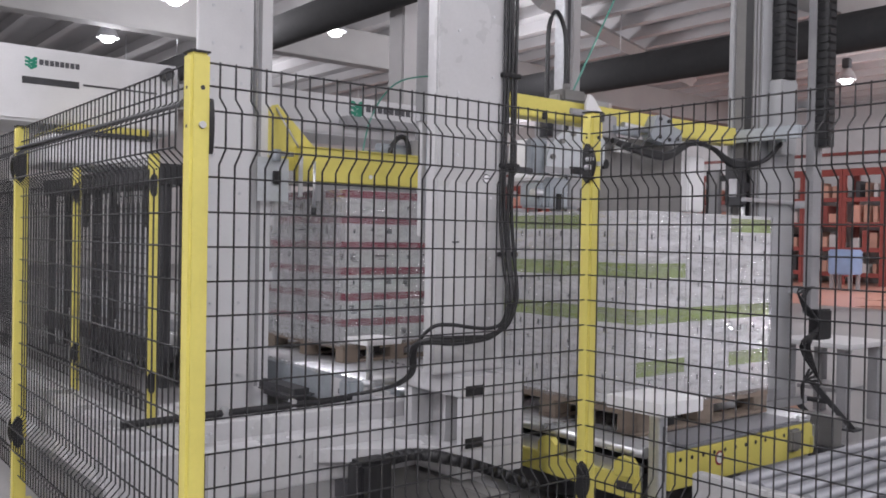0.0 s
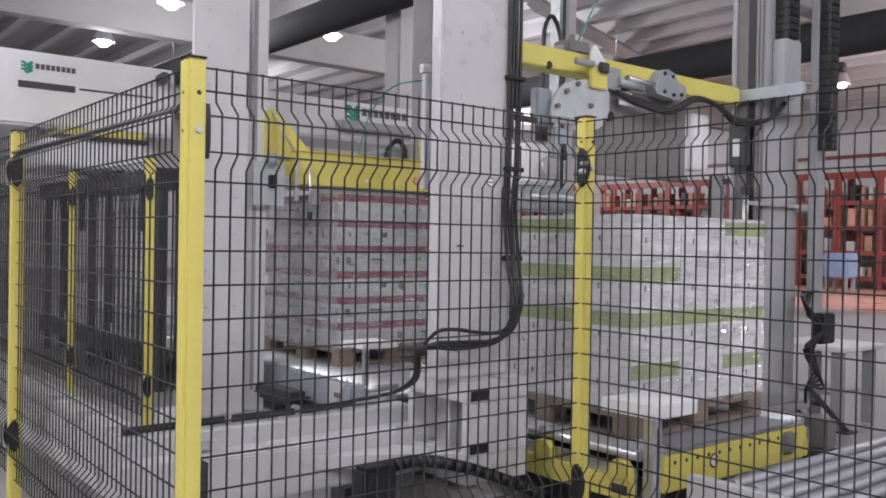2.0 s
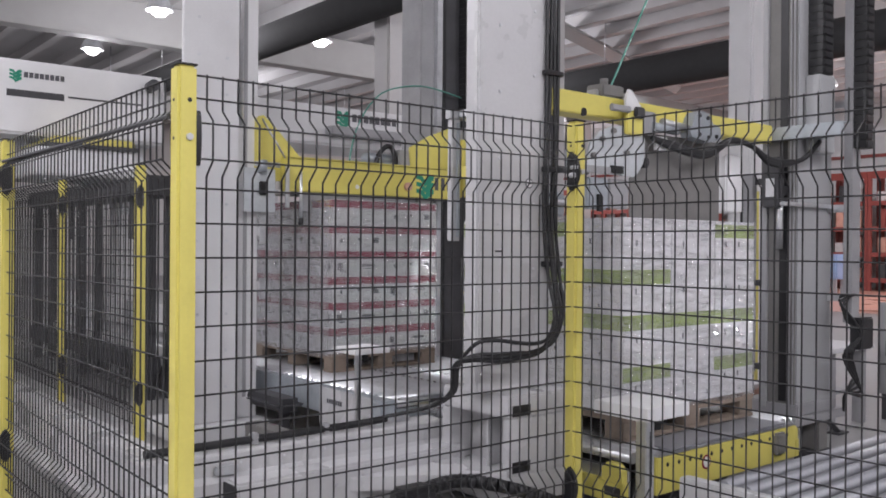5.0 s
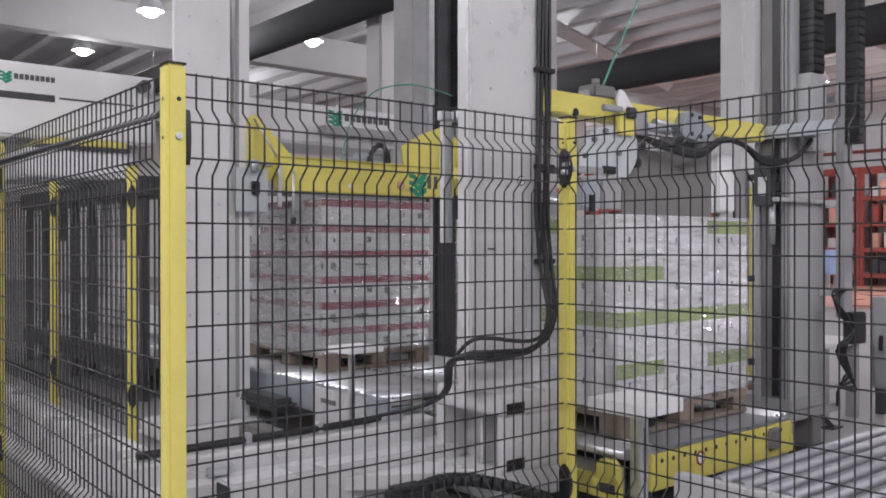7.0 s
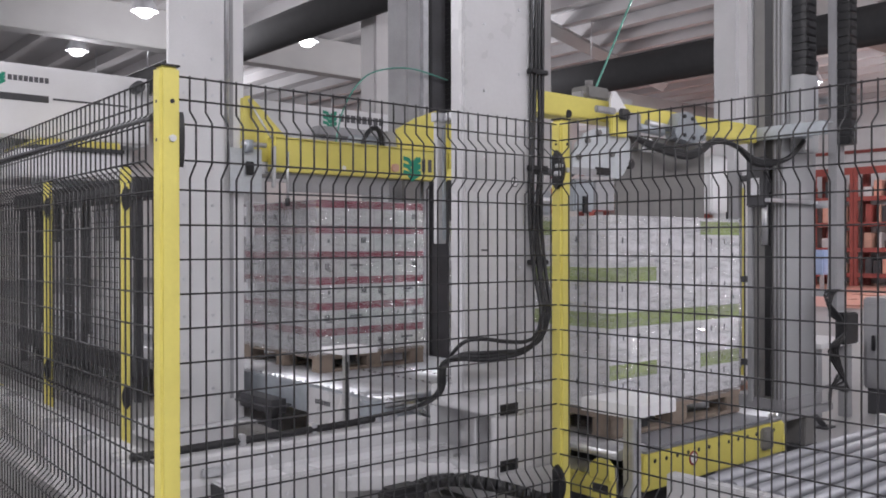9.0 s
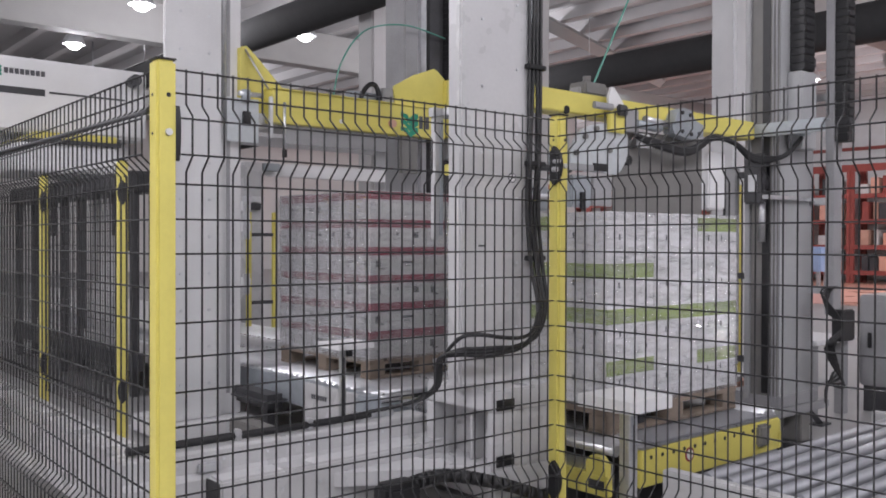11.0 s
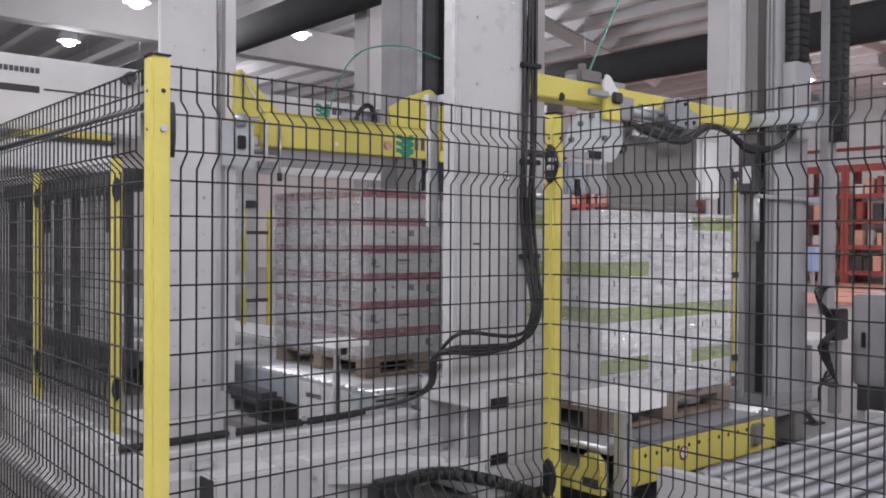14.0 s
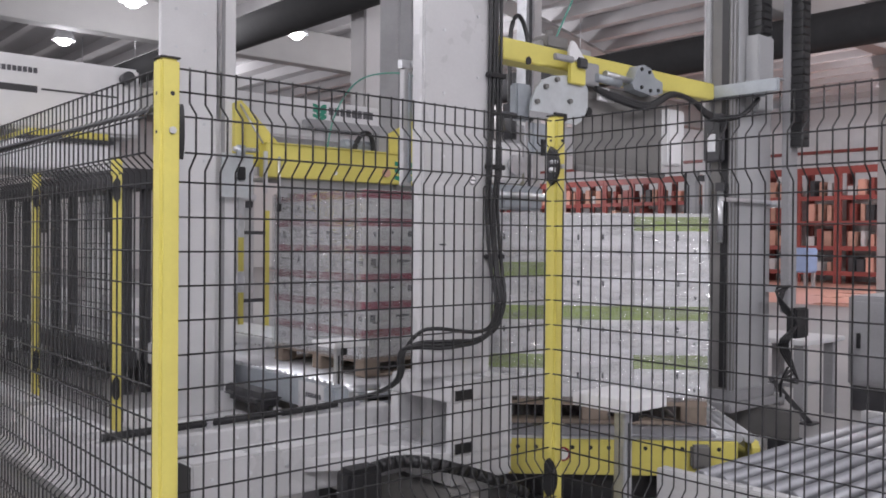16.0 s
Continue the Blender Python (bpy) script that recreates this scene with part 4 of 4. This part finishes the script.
part("knob_stem", tube(bmesh.new(), [(3.85, AY - 0.03, 2.17), (3.91, AY - 0.03, 2.19)], 0.01, 8), "dark", arm)
part("strap_cutter", B(3.46, 3.62, AY - 0.03, AY + 0.02, 1.92, 2.09, bev=0.01), "alu", arm)
part("cutter_bar", B(3.52, 3.55, AY - 0.045, AY - 0.031, 1.91, 2.0), "black", arm)
part("tension_plate", B(3.64, 3.80, AY - 0.02, AY + 0.0, 1.93, 2.09, bev=0.004), "grey", arm)
part("bolt_hole", tube(bmesh.new(), [(3.45, AY - 0.002, 2.43), (3.45, AY + 0.01, 2.43)], 0.022, 12), "black", arm)
part("clevis", B(3.76, 3.84, AY - 0.1, AY - 0.075, 2.42, 2.48, bev=0.008), "dark", arm)
part("cylinder_rod", tube(bmesh.new(), [(3.98, AY - 0.04, 2.40), (4.2, AY - 0.04, 2.39)], 0.025, 12), "alu", arm)
bm = bmesh.new()
prism(bm, [(4.28, 2.395), (4.32, 2.47), (4.35, 2.515), (4.40, 2.525), (4.47, 2.51), (4.51, 2.46), (4.59, 2.44), (4.59, 2.37), (4.47, 2.345), (4.30, 2.365)], "y", AY - 0.075, AY - 0.001)
clampB = part("strap_guide", bm, "alu", arm, "grey cast strap guide")
for x, z in ((4.37, 2.495), (4.45, 2.487), (4.37, 2.385), (4.46, 2.375), (4.54, 2.385)):
    part("bolt", tube(bmesh.new(), [(x, AY - 0.075, z), (x, AY - 0.084, z)], 0.012, 8), "black", clampB)
part("feed_tube", tube(bmesh.new(), [(4.05, AY - 0.05, 2.43), (4.30, AY - 0.05, 2.415)], 0.02, 10), "steel", arm)
part("curtain", B(3.86, 4.72, AY + 0.02, AY + 0.03, 1.86, 2.37), "plate", arm, "dark grey rubber curtain")
part("curtain_roll", tube(bmesh.new(), [(3.86, AY + 0.01, 1.87), (4.72, AY + 0.01, 1.87)], 0.02, 10), "plate", arm)
part("tool_box", B(4.74, 4.92, AY - 0.02, AY + 0.1, 1.94, 2.3, bev=0.01), "white2", arm)
part("feed_bracket", B(3.36, 3.48, AY + 0.0, AY + 0.06, 2.1, 2.3, bev=0.01), "alu", arm)
part("feed_arm", tube(bmesh.new(), [(3.2, AY + 0.02, 2.12), (3.5, AY + 0.02, 2.12)], 0.018, 8), "dark", arm)
part("valve_block", B(RX - 0.11, RX - 0.05, AY - 0.08, AY + 0.06, 1.99, 2.32, bev=0.012), "dark", arm)
part("valve_plate", B(RX - 0.116, RX - 0.1105, AY - 0.04, AY + 0.02, 2.06, 2.18), "steel", arm)
part("lower_bar", B(3.1, 3.5, AY + 0.5, AY + 0.58, 2.1, 2.16, bev=0.004), "yellow", arm)
part("top_block", B(3.60, 3.78, AY + 0.0, AY + 0.12, 2.531, 2.60, bev=0.008), "plate", arm, "dark grey tension block")
part("top_bar", B(3.58, 4.02, AY + 0.03, AY + 0.1, 2.532, 2.57, bev=0.004), "grey", arm)
part("top_stub", tube(bmesh.new(), [(3.68, AY + 0.06, 2.601), (3.68, AY + 0.06, 2.64)], 0.022, 10), "plate", arm)
bm = B(5.30, 5.335, AY - 0.46, AY + 0.06, 2.43, 2.515, bev=0.004)
box(bm, 5.336, 5.40, AY - 0.46, AY + 0.06, 2.508, 2.515)
box(bm, 5.336, 5.46, AY - 0.30, AY - 0.24, 2.43, 2.507)
part("end_bracket", bm, "alu", arm, "zinc angle bracket at the arm end")
bm = bmesh.new()
for i in range(34):
    z = 2.87 + i * 0.05
    box(bm, RX + 0.12, RX + 0.26, 3.27, 3.37, z, z + 0.048, bev=0.003)
    box(bm, RX + 0.14, RX + 0.24, 3.265, 3.2699, z + 0.008, z + 0.036)
part("carriage_chain", bm, "black", arm, "black plastic energy chain")
part("carriage_box", B(RX + 0.09, RX + 0.29, 3.27, 3.372, 2.35, 2.86, bev=0.008), "column", arm)
for k in range(3):
    part("festoon_cable", tube(bmesh.new(), smooth_path([(3.95, AY - 0.06, 2.33), (4.12, AY - 0.07, 2.31 - 0.012 * k), (4.4, AY - 0.1, 2.28 - 0.012 * k), (4.62, AY - 0.12, 2.37 - 0.006 * k), (4.85, AY - 0.12, 2.35), (5.05, AY - 0.14, 2.28 - 0.015 * k), (5.3, AY - 0.2, 2.29), (5.46, AY - 0.24, 2.42)]), 0.016, 7), "black", arm)
part("strap", tube(bmesh.new(), [(3.7, AY + 0.05, 2.56), (4.25, AY + 0.05, 3.5)], 0.006, 5), "hose", arm, "thin green plastic strap")
part("hanging_guide", B(3.055, 3.115, AY + 0.60, AY + 0.64, 1.75, 2.42, bev=0.004), "portal", arm, "pale hanging guide bar")
part("guide_rib", B(3.085, 3.10, AY + 0.585, AY + 0.599, 1.77, 2.40), "alu", arm)
part("guide_link", B(3.10, 3.18, AY + 0.131, AY + 0.599, 2.43, 2.47, bev=0.004), "steel", arm)
part("guide_hanger", B(3.04, 3.18, AY + 0.60, AY + 0.64, 2.421, 2.47), "steel", arm)
# travelling rails under the portal
for x in (2.66, 5.7):
    r = thing("travel_rail", (x, 3.4, 0), "raised steel travel rail of the portal", "rail", "travel rails")
    part("rail", B(x - 0.06, x + 0.06, 2.9, 5.2, 0.1, 0.296, bev=0.006), "plate", r)
    for y in (2.9, 4.0, 5.0):
        part("support", B(x - 0.1, x + 0.1, y, y + 0.15, 0, 0.099), "dark", r)
# energy chain carried under the portal
part("chain_box", B(2.10, 2.28, BY - 0.06, BY + 0.06, 0.15, 0.455, bev=0.02), "black", pb, "black chain end box")
pts = smooth_path([(2.24, BY, 0.43), (2.42, BY - 0.02, 0.445), (2.60, BY - 0.13, 0.41), (2.84, BY - 0.17, 0.32), (3.05, BY - 0.19, 0.22)], 5)
prev = None
for a, b in zip(pts, pts[1:]):
    bm = tube(bmesh.new(), [a, a + (b - a) * 0.86], 0.03, 6)
    part("chain_link", bm, "black", pb)

# ---- machines behind ----
def casing(x0, x1, y, z0, z1, label, slots=True):
    c = thing("machine_casing", ((x0 + x1) / 2, y + 0.6, 0), label, "machine", "machines behind")
    part("hood", B(x0, x1, y, y + 1.2, z0, z1, bev=0.03), "white", c, "white sheet metal hood")
    for x in (x0 + 0.1, x1 - 0.4):
        part("column", B(x, x + 0.3, y + 0.3, y + 0.6, 0, z0 - 0.002, bev=0.01), "white", c)
    return c


c1 = casing(0.2, 3.75, 9.5, 2.55, 3.31, "white machine hood with a green emblem and a dark slot")
emblem(2.15, 9.5, 3.10, 0.1, c1)
part("slot", B(2.13, 2.68, 9.496, 9.6, 2.93, 3.0), "dark", c1)
part("slot", B(2.72, 3.5, 9.496, 9.6, 2.965, 2.985), "dark", c1)
part("camera_box", tube(bmesh.new(), [(3.555, 9.3, 3.18), (3.58, 9.498, 3.18)], 0.062, 16), "dark", c1, "round dark camera housing")
c2 = casing(5.0, 8.4, 10.5, 2.86, 3.42, "white strapping machine crosshead with a green emblem")
emblem(6.62, 10.5, 3.17, 0.2, c2)
part("tray", B(6.45, 8.0, 10.3, 10.498, 3.0, 3.12, bev=0.01), "grey", c2)
part("crossbar", B(5.1, 8.3, 10.66, 10.798, 2.34, 2.52, bev=0.01), "white2", c2, "white crossbar")
part("side_post", B(5.48, 5.72, 10.5, 10.659, 0, 2.5, bev=0.008), "portal", c2)
part("control_box", B(5.5, 5.66, 10.42, 10.499, 1.86, 1.95, bev=0.01), "dark", c2)
part("box_bracket", B(5.42, 5.72, 10.44, 10.499, 1.96, 2.04, bev=0.004), "steel", c2)
part("sealing_jaw", B(5.75, 6.0, 10.5, 10.659, 2.40, 2.50, bev=0.01), "alu", c2)
# dark machine inside the infeed cell, with yellow edge and white top
dm = thing("infeed_machine", (3.6, 9.4, 0), "dark infeed machine with a white top and yellow edge", "machine")
part("hood", B(2.28, 3.25, 9.0, 10.3, 2.12, 2.40, bev=0.02), "white2", dm, "white sheet hood")
part("seal", B(2.40, 3.27, 8.97, 10.31, 2.402, 2.44), "dark", dm)
part("edge", B(2.45, 3.24, 9.0, 10.32, 2.442, 2.51, bev=0.01), "yellow", dm, "yellow edge strip")
part("lintel", B(2.96, 3.3, 7.9, 12.0, 1.9, 2.09, bev=0.01), "dark", dm)
for y in (7.95, 10.0, 11.8):
    for x in (3.0, 3.18):
        part("frame_leg", B(x, x + 0.07, y, y + 0.07, 0, 1.899, bev=0.005), "dark", dm)
for y, z in ((8.2, 1.35), (8.5, 1.5), (10.5, 1.5)):
    part("hose", B(3.05, 3.09, y, y + 0.12, z, 1.89), "dark", dm, "dark hanging strip")
part("lower_frame", B(2.98, 3.1, 7.9, 12.0, 0.24, 0.40, bev=0.01), "dark", dm)

# yellow door frame of the cell behind
df = thing("cell_gate", (4.9, 9.0, 0), "yellow framed gate of the cell behind", "gate")
for x in (4.72, 5.05, 5.3):
    part("upright", B(x, x + 0.05, 9.0, 9.05, 0, 1.78, bev=0.004), "yellow", df)
part("rail", B(4.771, 5.049, 9.005, 9.045, 0.72, 0.76), "dark", df)
part("rail", B(4.771, 5.049, 9.005, 9.045, 1.5, 1.54), "dark", df)

# equipment beyond the far column
sf = thing("strap_feeder", (5.65, 5.55, 0), "grey strap feeder column with a black hose loop", "strap feeder")
part("profile", B(5.72, 5.84, 5.5, 5.62, 0.02, 4.4, bev=0.006), "steel", sf)
part("profile_slot", B(5.76, 5.80, 5.496, 5.499, 0.1, 4.4), "dark", sf)
part("foot_plate", B(5.55, 5.95, 5.4, 5.75, 0, 0.02), "grey", sf)
part("hose_loop", tube(bmesh.new(), smooth_path([(5.52, 5.5, 2.5), (5.52, 5.5, 3.2), (5.55, 5.5, 3.4), (5.62, 5.5, 3.48), (5.70, 5.5, 3.4), (5.73, 5.48, 3.2), (5.73, 5.48, 2.7)]), 0.02, 8), "black", sf, "black hose loop")
part("housing", B(5.15, 5.5, 5.3, 5.6, 1.95, 2.3, bev=0.02), "white2", sf)
part("head", B(5.2, 5.7, 5.25, 5.5, 1.72, 1.93, bev=0.02), "alu", sf)
part("cylinder", tube(bmesh.new(), [(5.3, 5.28, 2.32), (5.3, 5.28, 2.62)], 0.06, 14), "dark", sf)
part("cylinder", tube(bmesh.new(), [(5.1, 5.24, 1.84), (5.75, 5.24, 1.84)], 0.03, 12), "steel", sf)
part("bracket", B(5.45, 5.719, 5.5, 5.58, 2.1, 2.5, bev=0.006), "grey", sf)
part("wheel", tube(bmesh.new(), [(5.35, 5.22, 2.1), (5.35, 5.26, 2.1)], 0.09, 20), "steel", sf)
part("lower_guide", B(5.1, 5.2, 5.4, 5.5, 0.7, 1.71, bev=0.006), "steel", sf)

tb = thing("work_table", (7.2, 3.6, 0), "small pale steel table beyond the portal", "table")
part("tabletop", B(6.75, 7.45, 3.35, 4.0, 0.62, 0.66, bev=0.008), "white", tb)
for x in (6.8, 7.32):
    for y in (3.4, 3.87):
        part("leg", B(x, x + 0.08, y, y + 0.08, 0, 0.619), "grey", tb)
part("shelf", B(6.89, 7.31, 3.49, 3.86, 0.25, 0.28), "grey", tb)
cb = thing("control_cabinet", (8.2, 3.0, 0), "grey steel control cabinet on a dark plinth", "cabinet")
part("plinth", B(7.63, 8.77, 2.13, 3.37, 0, 0.22), "dark", cb)
part("body", B(7.6, 8.8, 2.1, 3.4, 0.221, 1.0, bev=0.015), "grey", cb)
part("top_box", B(7.75, 8.4, 2.3, 3.0, 1.001, 1.22, bev=0.015), "grey", cb)
for y in (2.15, 2.78):
    d = part("door", B(7.58, 7.599, y, y + 0.58, 0.27, 0.95, bev=0.004), "grey", cb)
    part("handle", B(7.56, 7.579, y + 0.5, y + 0.53, 0.55, 0.68, bev=0.004), "black", d)
for x, y, h in ((6.75, 4.15, 0.22), (6.35, 3.75, 0.16)):
    k = thing("carton", (x, y, 0), "open brown cardboard carton on the floor", "carton", "cartons on the floor")
    part("box", B(x, x + 0.45, y, y + 0.35, 0, h, bev=0.004), "goods", k)
    part("flap", B(x - 0.14, x - 0.002, y, y + 0.35, h - 0.006, h, bev=0.001), "white2", k)
wt = thing("white_tub", (6.95, 4.35, 0), "round white plastic tub standing on the hall floor", "tub")
bm = bmesh.new()
rings = [[bm.verts.new((6.95 + r * math.cos(a * math.pi / 12), 4.35 + r * math.sin(a * math.pi / 12), z)) for a in range(24)] for r, z in ((0.17, 0.0), (0.2, 0.24), (0.215, 0.25), (0.215, 0.27), (0.195, 0.27), (0.16, 0.03))]
for r0, r1 in zip(rings, rings[1:]):
    for k in range(24):
        bm.faces.new((r0[k], r0[(k + 1) % 24], r1[(k + 1) % 24], r1[k])).smooth = True
bm.faces.new(rings[0][::-1])
bm.faces.new(rings[-1])
part("tub", bm, "white2", wt)
part("bail", tube(bmesh.new(), smooth_path([(6.74, 4.35, 0.25), (6.78, 4.30, 0.33), (6.95, 4.27, 0.38), (7.12, 4.30, 0.33), (7.16, 4.35, 0.25)]), 0.006, 6), "steel", wt)
lf = thing("support_frame", (6.35, 3.5, 0), "black slanted steel support frame beside the portal", "frame")
for y in (3.32, 3.62):
    part("strut", tube(bmesh.new(), [(6.15, y, 0.42), (6.75, y, 0.02)], 0.028, 4), "dark", lf)
    part("foot", B(6.68, 6.84, y - 0.05, y + 0.05, 0, 0.015), "dark", lf)
part("crosspiece", tube(bmesh.new(), [(6.4, 3.32, 0.26), (6.4, 3.62, 0.26)], 0.02, 8), "dark", lf)
ys = thing("yellow_upright", (7.6, 4.55, 0), "thin yellow steel upright beyond the portal", "post")
part("shaft", B(7.58, 7.63, 4.53, 4.58, 0.01, 2.0, bev=0.004), "yellow", ys)
part("foot", B(7.52, 7.69, 4.47, 4.64, 0, 0.01), "yellow", ys)
cr = thing("blue_crate", (27.5, 13.8, 0), "pale blue plastic crate on a grey stand", "crate")
part("crate", B(27.1, 27.8, 13.4, 14.2, 0.5, 1.3, bev=0.04), "blue", cr)
for x in (27.15, 27.65):
    for y in (13.45, 14.05):
        part("leg", B(x, x + 0.1, y, y + 0.1, 0, 0.499), "grey", cr)


# ---- what moves ----
def motions():
    s = 4.1, 3.55
    travel = [(0, -0.055), (1.5, -0.06), (1.7, -0.07), (2.0, -0.123), (2.5, -0.204), (3.0, -0.325), (3.5, -0.428), (3.8, -0.45), (4.1, -0.454), (9.0, -0.455), (14.2, -0.451), (14.5, -0.446), (15.0, -0.4), (15.5, -0.316), (16.0, -0.203)]
    walk(pb, [(t, pose(s[0], s[1] + dy, 0)) for t, dy in travel])
    lift = [(0, -0.295), (0.6, -0.29), (1.0, -0.17), (1.5, -0.07), (1.9, 0), (3.5, 0), (3.75, -0.02), (4.0, -0.075), (4.2, -0.12), (5.2, -0.285), (5.6, -0.29), (9.0, -0.29), (13.6, -0.29), (14.0, -0.23), (14.5, -0.12), (14.9, -0.02), (15.1, 0), (16.0, 0.01)]
    walk(arm, [(t, pose(0, 0, dz)) for t, dz in lift])
    raise_a = [(0, 0), (8.2, 0), (8.5, 0.05), (9.0, 0.155), (9.2, 0.195), (10.6, 0.48), (11.1, 0.49), (12.7, 0.49), (13.0, 0.466), (13.5, 0.39), (14.0, 0.29), (14.5, 0.18), (15.0, 0.11), (15.5, 0.08), (16.0, 0.06)]
    walk(beamA, [(t, pose(0, 0, dz)) for t, dz in raise_a])
    roll_on = [(0, 0), (9.3, 0), (9.7, -0.08), (10.7, -0.62), (11.1, -0.71), (16.0, -0.71)]
    walk(red_load, [(t, pose(RED_C[0], RED_C[1] + dy, RED_Z)) for t, dy in roll_on])
    spin = [(0, 0), (15.05, 0), (15.2, -2), (15.4, -9), (15.6, -19), (15.8, -31), (16.0, -43)]
    walk(tt, [(t, pose(*GRN_C, 0, 0, 0, a)) for t, a in spin])
    walk(grn_load, [(t, pose(*GRN_C, GRN_Z, 0, 0, a)) for t, a in spin])


motions()
